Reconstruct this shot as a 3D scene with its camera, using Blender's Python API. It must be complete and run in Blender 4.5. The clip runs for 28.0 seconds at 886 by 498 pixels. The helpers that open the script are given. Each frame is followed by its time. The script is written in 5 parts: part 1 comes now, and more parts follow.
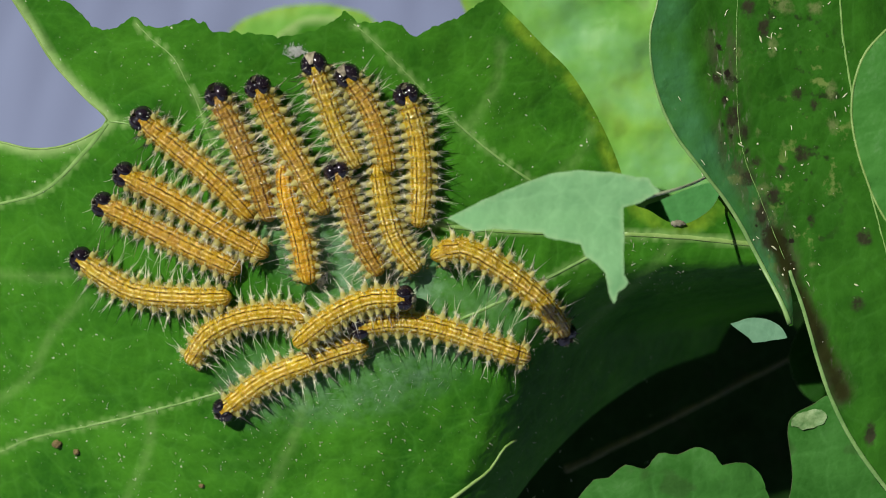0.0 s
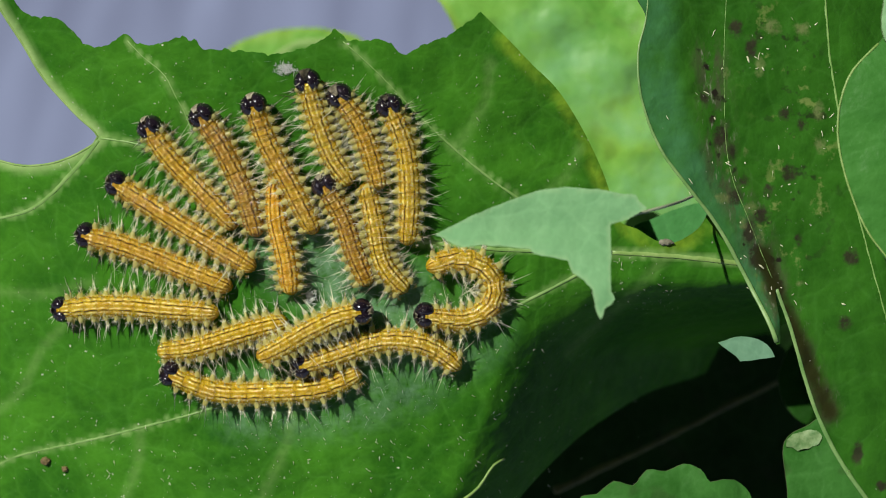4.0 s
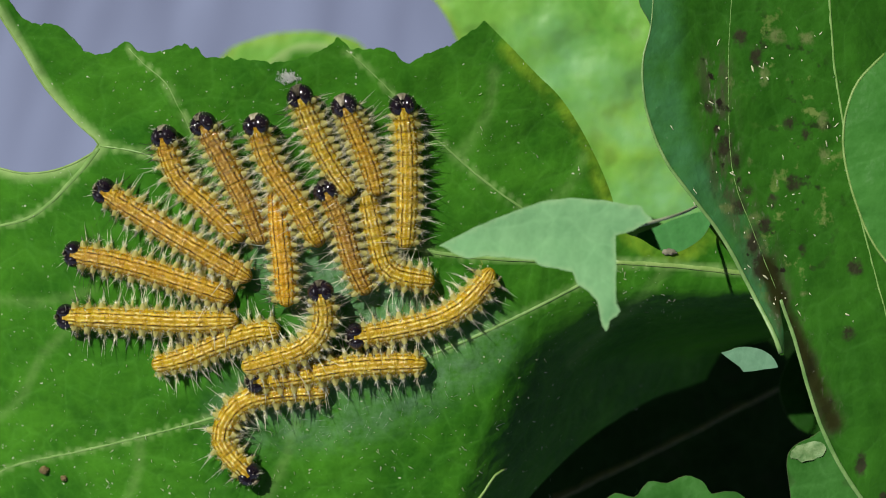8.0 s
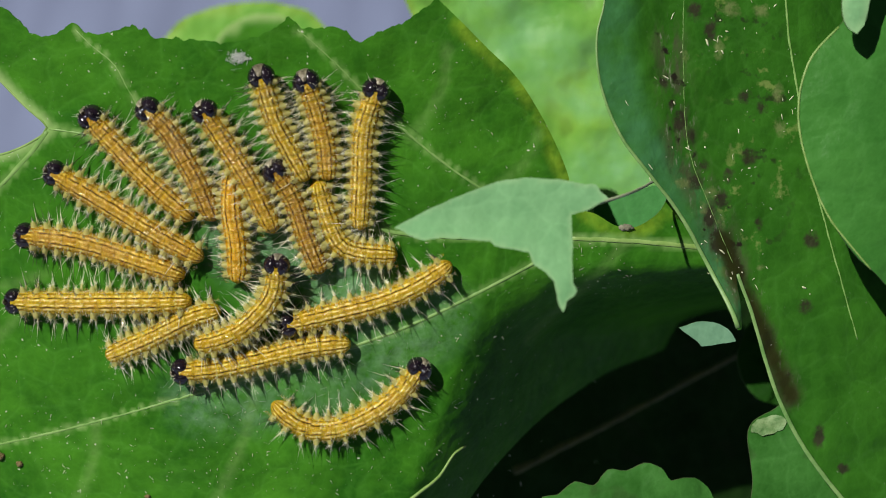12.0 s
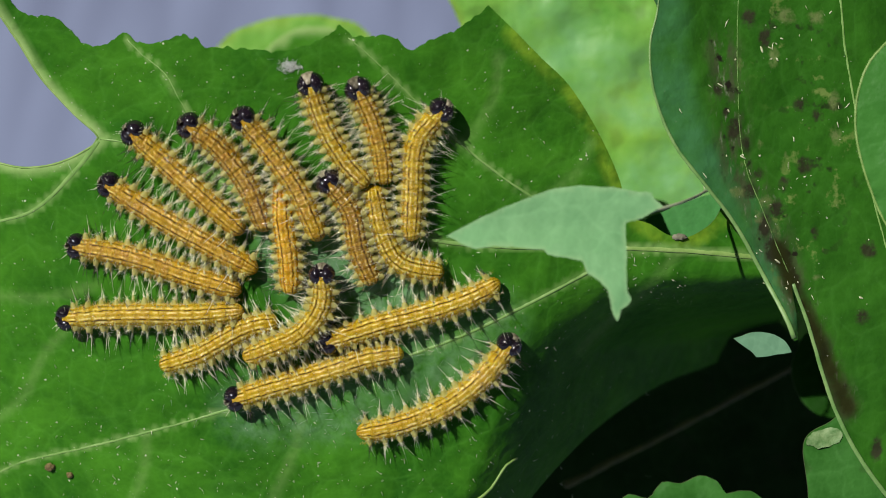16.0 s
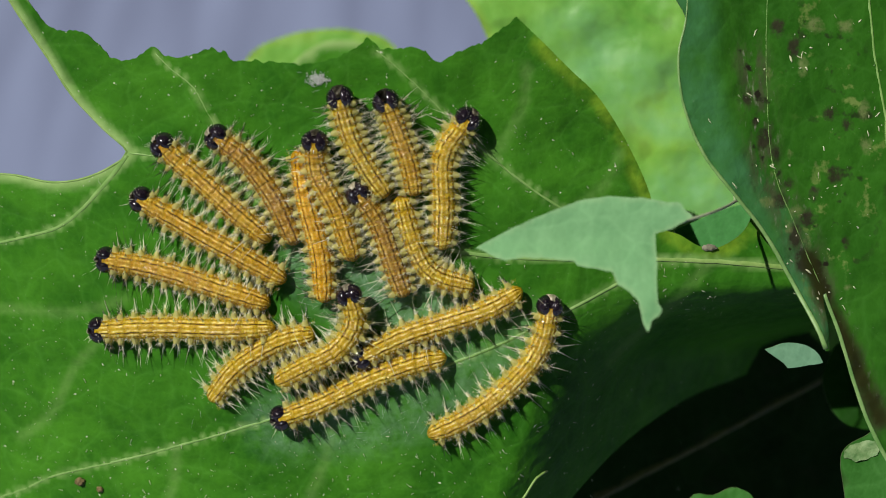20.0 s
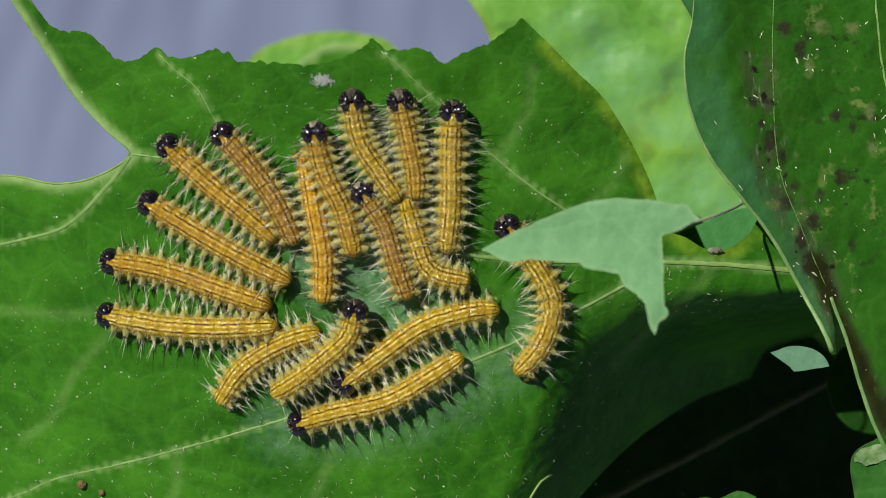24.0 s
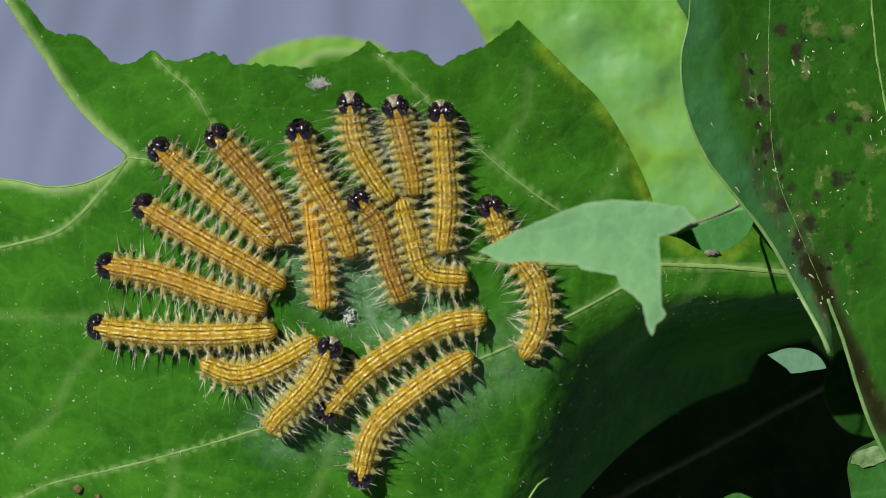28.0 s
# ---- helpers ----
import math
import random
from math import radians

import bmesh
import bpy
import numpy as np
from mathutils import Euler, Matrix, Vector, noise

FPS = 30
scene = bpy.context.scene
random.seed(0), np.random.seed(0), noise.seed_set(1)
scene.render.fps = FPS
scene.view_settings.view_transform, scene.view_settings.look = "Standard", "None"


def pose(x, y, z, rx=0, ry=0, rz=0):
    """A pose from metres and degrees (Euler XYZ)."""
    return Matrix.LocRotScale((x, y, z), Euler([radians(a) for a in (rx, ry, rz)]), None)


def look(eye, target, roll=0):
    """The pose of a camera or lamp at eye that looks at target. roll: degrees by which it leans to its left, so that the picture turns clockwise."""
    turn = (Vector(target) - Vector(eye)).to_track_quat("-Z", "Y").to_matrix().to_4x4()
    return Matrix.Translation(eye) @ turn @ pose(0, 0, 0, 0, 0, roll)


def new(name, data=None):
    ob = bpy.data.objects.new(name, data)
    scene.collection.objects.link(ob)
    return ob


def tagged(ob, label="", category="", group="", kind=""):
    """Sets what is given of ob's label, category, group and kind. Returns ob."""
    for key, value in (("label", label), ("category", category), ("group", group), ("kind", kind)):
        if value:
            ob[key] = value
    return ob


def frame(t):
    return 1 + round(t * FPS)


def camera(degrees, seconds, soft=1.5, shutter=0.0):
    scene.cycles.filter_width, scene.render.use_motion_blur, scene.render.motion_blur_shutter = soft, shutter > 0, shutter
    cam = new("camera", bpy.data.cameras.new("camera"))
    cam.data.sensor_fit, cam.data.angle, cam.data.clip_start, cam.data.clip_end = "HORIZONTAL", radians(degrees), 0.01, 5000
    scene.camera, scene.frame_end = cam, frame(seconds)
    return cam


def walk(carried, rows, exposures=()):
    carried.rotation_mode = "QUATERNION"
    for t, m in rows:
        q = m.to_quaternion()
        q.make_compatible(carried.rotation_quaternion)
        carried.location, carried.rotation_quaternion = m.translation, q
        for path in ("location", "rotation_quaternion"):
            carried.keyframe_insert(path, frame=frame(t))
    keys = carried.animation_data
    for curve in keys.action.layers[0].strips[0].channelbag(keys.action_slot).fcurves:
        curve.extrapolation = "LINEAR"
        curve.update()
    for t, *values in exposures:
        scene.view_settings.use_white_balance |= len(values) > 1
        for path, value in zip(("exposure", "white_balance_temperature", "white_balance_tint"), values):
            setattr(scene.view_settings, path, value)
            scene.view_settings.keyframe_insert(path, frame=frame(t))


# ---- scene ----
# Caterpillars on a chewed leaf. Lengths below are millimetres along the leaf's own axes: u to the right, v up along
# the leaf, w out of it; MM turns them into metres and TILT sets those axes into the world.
from mathutils import geometry

MM = 0.001
TILT = pose(0, 0, 0.6, 50, 0, 0)

cam = camera(30, 28.0, soft=0.95)
cam.data.dof.use_dof, cam.data.dof.focus_distance, cam.data.dof.aperture_fstop = True, 0.146, 32
PATH = (
    (0, 0.02, -0.01, 146.33, 0.001, 0.001, 0.010),
    (0.5, 1.29, -0.69, 146.75, 0.342, 0.216, 0.108),
    (1, 0.92, -0.66, 146.43, 0.344, 0.233, 0.172),
    (1.5, 0.30, -0.56, 146.21, 0.314, 0.190, 0.196),
    (2, -0.22, -0.54, 146.13, 0.284, 0.151, 0.318),
    (2.5, -0.75, -1.12, 146.46, 0.430, 0.270, 0.498),
    (3, -0.28, -1.24, 146.45, 0.732, -0.003, 0.290),
    (3.5, 0.50, -1.39, 146.84, 1.130, -0.209, 0.336),
    (4, 0.79, -1.42, 146.86, 1.161, -0.093, 0.234),
    (4.5, 1.19, -1.04, 146.59, 1.427, -0.550, 0.202),
    (6.5, -0.36, -0.50, 145.81, 1.140, -0.181, 0.276),
    (7, -0.52, -0.41, 146.03, 1.025, -0.485, 0.333),
    (7.5, -0.42, -0.25, 145.95, 1.039, -0.369, 0.364),
    (8, -0.49, -0.18, 146.11, 1.006, -0.502, 0.360),
    (8.5, -0.61, -0.03, 145.92, 0.721, -0.575, 0.179),
    (9, -0.91, 1.12, 145.15, 0.482, 0.040, -0.022),
    (9.5, -1.03, 1.44, 145.07, 0.007, -0.420, -0.217),
    (10, -0.37, 1.63, 144.68, -0.184, -0.750, -0.309),
    (10.5, -0.21, 1.18, 144.71, -0.005, -0.989, -0.275),
    (11, -0.44, 1.90, 144.80, -0.610, -1.728, -0.580),
    (11.5, -0.16, 2.09, 145.07, -0.586, -1.889, -0.543),
    (13.5, -0.70, 2.51, 144.29, -0.715, -1.906, -0.370),
    (14, -1.35, 3.04, 143.37, -0.830, -1.325, -0.464),
    (14.5, -2.06, 1.99, 143.50, -0.430, -0.755, -0.273),
    (15, -1.80, 1.19, 143.87, -0.009, -0.258, -0.414),
    (15.5, -1.01, 0.72, 144.21, 0.264, -0.207, -0.488),
    (16, -0.84, 1.18, 143.97, 0.107, -0.402, -0.566),
    (16.5, -1.08, 1.54, 143.92, -0.058, -0.763, -0.570),
    (17, -1.22, 1.87, 143.50, -0.158, -0.971, -0.573),
    (17.5, -1.60, 1.71, 143.37, -0.116, -1.034, -0.549),
    (18, -2.08, 1.54, 143.36, 0.035, -0.806, -0.618),
    (18.5, -2.22, 1.30, 143.47, 0.153, -0.498, -0.651),
    (19, -2.06, 1.08, 143.59, 0.267, -0.040, -0.610),
    (19.5, -1.63, 0.79, 143.84, 0.478, 0.712, -0.649),
    (20, -1.18, 0.97, 143.67, 0.611, 0.467, -0.892),
    (20.5, -1.43, 0.71, 143.59, 0.733, 0.761, -0.778),
    (21, -1.93, 0.33, 143.53, 0.836, 0.993, -0.544),
    (21.5, -2.14, 0.51, 143.27, 0.752, 0.543, -0.553),
    (23.5, -1.97, 0.65, 142.99, 0.807, 0.489, -0.689),
    (24, -1.82, 0.64, 142.96, 0.827, 0.373, -0.803),
    (24.5, -1.40, 0.99, 142.81, 0.715, 0.447, -0.781),
    (25, -1.72, 1.02, 142.76, 0.705, 0.276, -0.794),
    (25.5, -1.93, 1.13, 142.65, 0.718, 0.360, -0.858),
    (26, -2.28, 0.80, 142.62, 0.937, 0.298, -0.763),
    (26.5, -2.26, 0.44, 142.73, 1.183, 0.695, -0.801),
    (27, -2.26, 0.22, 142.97, 1.134, 0.515, -0.951),
    (27.5, -1.97, -0.39, 143.01, 1.280, 0.576, -0.863),
    (28, -2.08, 0.04, 142.85, 1.160, 0.163, -0.926),
)
walk(cam, [(t, TILT @ pose(x * MM, y * MM, z * MM, rx, ry, rz)) for t, x, y, z, rx, ry, rz in PATH],
     exposures=((0, 0.06), (4, 0.03), (10, 0.0), (17, -0.02), (21, -0.07), (28, -0.09)))

# ---- light: a high sun over the shoulder and a clear sky
TO_SUN = (TILT.to_3x3() @ Vector((-0.44, 0.43, 0.79))).normalized()
world = bpy.data.worlds.new("sky")
scene.world = world
world.use_nodes = True
sky = world.node_tree.nodes.new("ShaderNodeTexSky")
sky.sky_type, sky.sun_disc = "NISHITA", False
sky.sun_elevation, sky.sun_rotation = math.asin(TO_SUN.z), math.atan2(TO_SUN.x, TO_SUN.y)
world.node_tree.links.new(sky.outputs["Color"], world.node_tree.nodes["Background"].inputs["Color"])
world.node_tree.nodes["Background"].inputs["Strength"].default_value = 0.009
sun = new("sun", bpy.data.lights.new("sun", "SUN"))
sun.data.energy, sun.data.angle, sun.data.color = 5.0, radians(0.5), (1.0, 0.96, 0.88)
sun.matrix_world = look(TO_SUN * 3 + Vector((0, 0, 0.6)), (0, 0, 0.6))


# ---- materials
class Nodes:
    """A material and a short way to wire its nodes."""

    def __init__(self, name):
        self.mat = bpy.data.materials.new(name)
        self.mat.use_nodes = True
        self.tree = self.mat.node_tree
        self.bsdf = self.tree.nodes["Principled BSDF"]

    def add(self, kind, values=(), **settings):
        n = self.tree.nodes.new(kind)
        for key, value in settings.items():
            if key == "operation":
                n.operation = value
            elif key == "feature":
                n.feature = value
            elif key == "blend":
                n.blend_type = value
            elif key == "attribute":
                n.attribute_name = value
            elif key == "data":
                n.data_type = value
        for key, value in dict(values).items():
            self.put(n.inputs[key], value)
        return n

    def put(self, socket, value):
        if isinstance(value, bpy.types.NodeSocket):
            self.tree.links.new(value, socket)
        elif isinstance(value, (tuple, list)) and len(value) == 3 and socket.type == "RGBA":
            socket.default_value = (*value, 1)
        else:
            socket.default_value = value

    def math(self, op, a, b=0.0):
        return self.add("ShaderNodeMath", {0: a, 1: b}, operation=op).outputs[0]

    def mix(self, f, a, b, blend="MIX"):
        n = self.add("ShaderNodeMix", data="RGBA", blend=blend)
        for i, value in ((0, f), (6, a), (7, b)):
            self.put(n.inputs[i], value)
        return n.outputs[2]

    def ramp(self, f, lo, hi):
        n = self.add("ShaderNodeMapRange", {"Value": f, "From Min": lo, "From Max": hi})
        return n.outputs[0]

    def coords(self):
        return self.add("ShaderNodeTexCoord").outputs["Object"]

    def noise(self, scale, detail=3.0, rough=0.55, vector=None):
        n = self.add("ShaderNodeTexNoise", {"Vector": vector or self.coords(), "Scale": scale, "Detail": detail, "Roughness": rough})
        return n.outputs["Fac"]

    def cells(self, scale, feature="F1", vector=None):
        n = self.add("ShaderNodeTexVoronoi", {"Vector": vector or self.coords(), "Scale": scale}, feature=feature)
        return n.outputs["Distance"]

    def attr(self, name):
        return self.add("ShaderNodeAttribute", attribute=name).outputs["Fac"]

    def bump(self, height, distance, strength=1.0):
        n = self.add("ShaderNodeBump", {"Height": height, "Distance": distance, "Strength": strength})
        self.put(self.bsdf.inputs["Normal"], n.outputs[0])
        return n.outputs[0]

    def finish(self, color, rough=0.5, **more):
        self.put(self.bsdf.inputs["Base Color"], color)
        self.put(self.bsdf.inputs["Roughness"], rough)
        for key, value in more.items():
            self.put(self.bsdf.inputs[key.replace("_", " ")], value)
        return self.mat


def leaf_material(name, dark, light, rim=None, rough=0.42, blemish=0.0, sheer=0.25, glint_speck=0.0, yellow=None, scar=None, cut=0.785, silk=None, bloom=None, shine=0.15, ribs=None):
    """A leaf: mottled green, a net of fine veins, a paler margin, stains, painted glints, sheen and fold shade; some
    light passes through.
    """
    n = Nodes(name)
    co = n.coords()
    c = n.mix(n.ramp(n.noise(95, 4, 0.6, co), 0.3, 0.72), dark, light)
    c = n.mix(n.math("MULTIPLY", n.ramp(n.noise(240, 3, 0.6, co), 0.42, 0.66), 0.45), c, dark)
    c = n.mix(n.math("MULTIPLY", n.ramp(n.noise(700, 3, 0.6, co), 0.4, 0.75), 0.4), c, light)
    net = n.cells(900, "DISTANCE_TO_EDGE", co)
    c = n.mix(n.math("MULTIPLY", n.ramp(net, 0.14, 0.0), 0.05), c, tuple(min(1, x * 1.7 + 0.02) for x in light))
    bend = n.add("ShaderNodeTexNoise", {"Vector": co, "Scale": 120.0, "Detail": 2.0}).outputs["Color"]
    bent = n.add("ShaderNodeVectorMath", {0: co, 1: n.add("ShaderNodeVectorMath", {0: bend, 1: (0.006, 0.006, 0.006)}, operation="MULTIPLY").outputs[0]}).outputs[0]
    wide = n.cells(230, "DISTANCE_TO_EDGE", bent)
    c = n.mix(n.math("MULTIPLY", n.ramp(wide, 0.06, 0.0), 0.10), c, tuple(min(1, x * 1.5 + 0.03) for x in light))
    if yellow:
        c = n.mix(n.math("MULTIPLY", n.math("MULTIPLY", n.attr("yellow"), 0.7), n.ramp(n.noise(330, 3, 0.6, co), 0.34, 0.72)), c, yellow)
    if rim:
        c = n.mix(n.math("MULTIPLY", n.attr("rim"), 0.85), c, rim)
    if ribs:
        c = n.mix(n.math("MULTIPLY", n.attr("rib"), n.ramp(n.noise(420, 3, 0.6, co), 0.05, 0.5)), c, ribs)
    if silk:
        c = n.mix(n.math("MULTIPLY", n.attr("silk"), n.ramp(n.noise(800, 4, 0.7, co), 0.3, 0.75)), c, silk)
    if blemish:
        c = n.mix(n.math("MULTIPLY", n.ramp(n.math("ADD", n.noise(330, 2, 0.4, co), n.math("MULTIPLY", n.noise(50, 2, 0.5, co), 0.35)), 0.79, 0.85), blemish), c, (0.035, 0.035, 0.02))
    # Sheen and glare on the blade, painted into its colour.
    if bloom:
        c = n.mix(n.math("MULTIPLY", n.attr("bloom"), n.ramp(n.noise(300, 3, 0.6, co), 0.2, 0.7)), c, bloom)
    if scar:
        here = n.attr("scar")
        grain = n.add("ShaderNodeMapping", {"Vector": co, "Rotation": (0, 0, radians(-20)), "Scale": (1.3, 0.45, 1)}).outputs[0]
        shift = n.add("ShaderNodeVectorMath", {0: co, 1: (0.1, 0.2, 0.3)}).outputs[0]
        c = n.mix(n.math("MULTIPLY", here, n.ramp(n.noise(620, 4, 0.7, grain), 0.42, 0.60)), c, scar)
        c = n.mix(n.math("MULTIPLY", here, n.ramp(n.noise(1500, 3, 0.6, grain), 0.60, 0.72)), c, (0.22, 0.25, 0.16))
        c = n.mix(n.math("MULTIPLY", n.attr("patch"), n.ramp(n.noise(380, 4, 0.65, shift), 0.60, 0.66)), c, (0.16, 0.25, 0.06))
        c = n.mix(n.math("MULTIPLY", n.math("ADD", here, n.math("MULTIPLY", n.attr("patch"), 0.7)), n.ramp(n.noise(560, 3, 0.6, shift), 0.60, 0.66)), c, (0.022, 0.018, 0.014))
        ragged = n.math("ADD", n.math("MULTIPLY", n.noise(1150, 4, 0.7, co), 3.4), -1.75)
        c = n.mix(n.math("MULTIPLY", n.ramp(n.math("MULTIPLY", n.attr("dead"), n.math("ADD", ragged, 1.0)), 0.2, 0.62), 0.9), c, n.mix(n.noise(1300, 3, 0.6, co), (0.014, 0.013, 0.010), (0.055, 0.045, 0.03)))
        c = n.mix(n.math("MULTIPLY", n.ramp(n.math("MULTIPLY", n.attr("dry"), n.math("ADD", ragged, 1.0)), 0.35, 0.95), 0.75), c, n.mix(n.noise(1500, 3, 0.6, shift), (0.09, 0.15, 0.035), (0.27, 0.33, 0.13)))
        # Dark band: a scar's end, then the fold's shade painted into the colour.
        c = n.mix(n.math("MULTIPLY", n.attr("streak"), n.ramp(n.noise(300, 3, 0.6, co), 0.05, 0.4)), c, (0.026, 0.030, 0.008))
        glint_speck = n.math("MULTIPLY", n.math("ADD", n.math("ADD", here, n.attr("patch")), 0.2), glint_speck)
    # Tiny glints, painted as pale specks.
    if glint_speck:
        c = n.mix(n.math("MULTIPLY", n.ramp(n.math("ADD", n.noise(2700, 2, 0.5, co), n.math("MULTIPLY", n.noise(90, 2, 0.5, co), 0.12)), cut, cut + 0.055), glint_speck), c, (0.58, 0.62, 0.46))
    h = n.math("ADD", n.math("MULTIPLY", n.ramp(net, 0.0, 0.3), 0.05), n.math("MULTIPLY", n.noise(1500, 3, 0.6, co), 0.3))
    h = n.math("ADD", h, n.math("MULTIPLY", n.noise(170, 2, 0.5, co), 4.0))
    h = n.math("ADD", h, n.math("MULTIPLY", n.noise(430, 3, 0.6, co), 0.8))
    h = n.math("ADD", h, n.math("MULTIPLY", n.ramp(wide, 0.0, 0.25), 0.28))
    n.bump(h, 0.00022, 0.8)
    r = n.math("ADD", n.math("MULTIPLY", n.noise(600, 3, 0.6, co), 0.3), rough - 0.15)
    mat = n.finish(c, r, Specular_IOR_Level=shine)
    glow = n.add("ShaderNodeBsdfTranslucent", {"Color": n.mix(0.5, c, (0.25, 0.5, 0.03))})
    both = n.add("ShaderNodeMixShader", {0: sheer, 1: n.bsdf.outputs[0], 2: glow.outputs[0]})
    n.put(n.tree.nodes["Material Output"].inputs["Surface"], both.outputs[0])
    return mat


def body_material(name, base, deep, cream):
    """Larval skin: amber with broken cream lines, dark lines between them and folds at the joints."""
    n = Nodes(name)
    co = n.coords()
    p = n.add("ShaderNodeSeparateXYZ", {0: co})
    x, y, z = p.outputs
    own = n.add("ShaderNodeObjectInfo").outputs["Random"]
    mine = n.add("ShaderNodeVectorMath", {0: co, 1: n.math("MULTIPLY", own, 0.37)}).outputs[0]
    wave = n.noise(900, 2, 0.5, mine)
    along = n.math("DIVIDE", n.math("ABSOLUTE", x), 0.00066)
    scallop = n.math("MULTIPLY", n.math("COSINE", n.math("MULTIPLY", along, 3.4)), 0.03)
    around = n.math("ADD", n.math("ABSOLUTE", n.math("ARCTAN2", y, z)), n.math("ADD", scallop, n.math("MULTIPLY", n.math("SUBTRACT", wave, 0.5), 0.16)))
    c = n.mix(n.ramp(n.noise(700, 3, 0.6, mine), 0.35, 0.72), base, deep)
    c = n.mix(n.math("MULTIPLY", n.ramp(along, 0.66, 0.92), 0.22), c, deep)
    c = n.mix(n.math("MULTIPLY", own, 0.3), c, deep)

    def line(at, half, soft):
        return n.ramp(n.math("ABSOLUTE", n.math("SUBTRACT", around, at)), half + soft, half)

    dash = n.ramp(n.math("ADD", along, n.math("MULTIPLY", wave, 0.7)), 1.35, 0.85)
    broken = n.ramp(n.noise(1700, 3, 0.65, mine), 0.38, 0.60)
    for at, half, much in ((0.22, 0.035, 0.9), (0.62, 0.045, 0.95), (1.18, 0.14, 0.55)):
        c = n.mix(n.math("MULTIPLY", n.math("MULTIPLY", line(at, half, 0.06), dash), n.math("MULTIPLY", broken, much)), c, cream)
    for at, half, much in ((0.0, 0.015, 0.35), (0.42, 0.035, 0.9), (0.85, 0.02, 0.6)):
        c = n.mix(n.math("MULTIPLY", line(at, half, 0.05), n.math("MULTIPLY", n.ramp(n.noise(1300, 3, 0.6, mine), 0.36, 0.52), much)), c, (0.055, 0.020, 0.004))
    h = n.math("ADD", n.math("MULTIPLY", n.noise(4200, 3, 0.6, co), 0.8), n.math("MULTIPLY", n.noise(1500, 2, 0.5, n.add("ShaderNodeMapping", {"Vector": mine, "Scale": (2.2, 0.6, 0.6)}).outputs[0]), 1.1))
    n.put(n.bsdf.inputs["Coat Normal"], n.bump(h, 0.00030, 1.0))
    return n.finish(c, n.math("ADD", n.math("MULTIPLY", n.noise(1900, 2, 0.5, co), 0.25), 0.05), Specular_IOR_Level=0.5, Coat_Weight=0.5, Coat_Roughness=0.12,
                    Subsurface_Weight=0.6, Subsurface_Radius=(1.0, 0.66, 0.1), Subsurface_Scale=0.0006)


def plain_material(name, a, b, scale, rough=0.5, depth=0.00005, sheer=0.0, clear=0.0, **more):
    n = Nodes(name)
    f = n.noise(scale, 4, 0.6)
    n.bump(n.noise(scale * 3, 3, 0.6), depth, 0.7)
    if sheer:
        glow = n.add("ShaderNodeBsdfTranslucent", {"Color": b})
        both = n.add("ShaderNodeMixShader", {0: sheer, 1: n.bsdf.outputs[0], 2: glow.outputs[0]})
        if clear:
            both = n.add("ShaderNodeMixShader", {0: clear, 1: both.outputs[0], 2: n.add("ShaderNodeBsdfTransparent").outputs[0]})
        n.put(n.tree.nodes["Material Output"].inputs["Surface"], both.outputs[0])
    return n.finish(n.mix(n.ramp(f, 0.35, 0.68), a, b), rough, **more)


LEAF_MAIN = leaf_material("chewed_leaf", (0.014, 0.086, 0.006), (0.057, 0.212, 0.014), (0.32, 0.47, 0.17), 0.44, 0.0, 0.05, 0.9, cut=0.775, yellow=(0.26, 0.42, 0.03), silk=(0.30, 0.46, 0.34), shine=0.05, ribs=(0.20, 0.35, 0.10))
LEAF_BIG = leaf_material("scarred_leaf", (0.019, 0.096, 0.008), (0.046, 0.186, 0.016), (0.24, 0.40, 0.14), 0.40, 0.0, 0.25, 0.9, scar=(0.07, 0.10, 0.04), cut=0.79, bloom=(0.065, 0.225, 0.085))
LEAF_FRONT = leaf_material("clean_leaf", (0.030, 0.142, 0.020), (0.056, 0.205, 0.034), (0.32, 0.48, 0.22), 0.42, 0.0, 0.15)
LEAF_PALE = leaf_material("pale_underside", (0.15, 0.35, 0.155), (0.21, 0.43, 0.20), (0.26, 0.46, 0.22), 0.62, 0.0, 0.2)
LEAF_CHIP = leaf_material("sunlit_tip", (0.09, 0.23, 0.13), (0.15, 0.30, 0.185), None, 0.5, 0.0, 0.15)
LEAF_LIME = leaf_material("lime_leaf", (0.115, 0.355, 0.05), (0.24, 0.51, 0.085), (0.3, 0.5, 0.08), 0.42, 0.22, 0.3, yellow=(0.36, 0.58, 0.03), bloom=(0.20, 0.46, 0.19))
LEAF_TEAL = leaf_material("blue_green_leaf", (0.04, 0.19, 0.04), (0.085, 0.28, 0.085), None, 0.3, 0.0, 0.15)
# A leaf in partial shade: the green itself is darkened for it.
LEAF_HALF_SHADED = leaf_material("half_shaded_leaf", (0.010, 0.048, 0.005), (0.022, 0.088, 0.010), None, 0.5, 0.2, 0.08, shine=0.05)
LEAF_LOW = leaf_material("low_leaf", (0.018, 0.090, 0.010), (0.050, 0.180, 0.032), None, 0.5, 0.25, 0.1, shine=0.1)
# Near-black green: the deep shade is darkened into the leaf's colour.
LEAF_SHADED = leaf_material("shaded_leaf", (0.008, 0.028, 0.005), (0.016, 0.048, 0.009), None, 0.7, 0.2, 0.05, shine=0.02)
VEIN = plain_material("vein", (0.13, 0.27, 0.055), (0.21, 0.36, 0.10), 700, 0.5)
# Vein of the dark leaf, with its shade in the colour too.
VEIN_SHADED = plain_material("shaded_vein", (0.06, 0.075, 0.010), (0.10, 0.11, 0.016), 900, 0.5)
VEIN_PALE = plain_material("pale_vein", (0.16, 0.29, 0.06), (0.25, 0.38, 0.11), 900, 0.5)
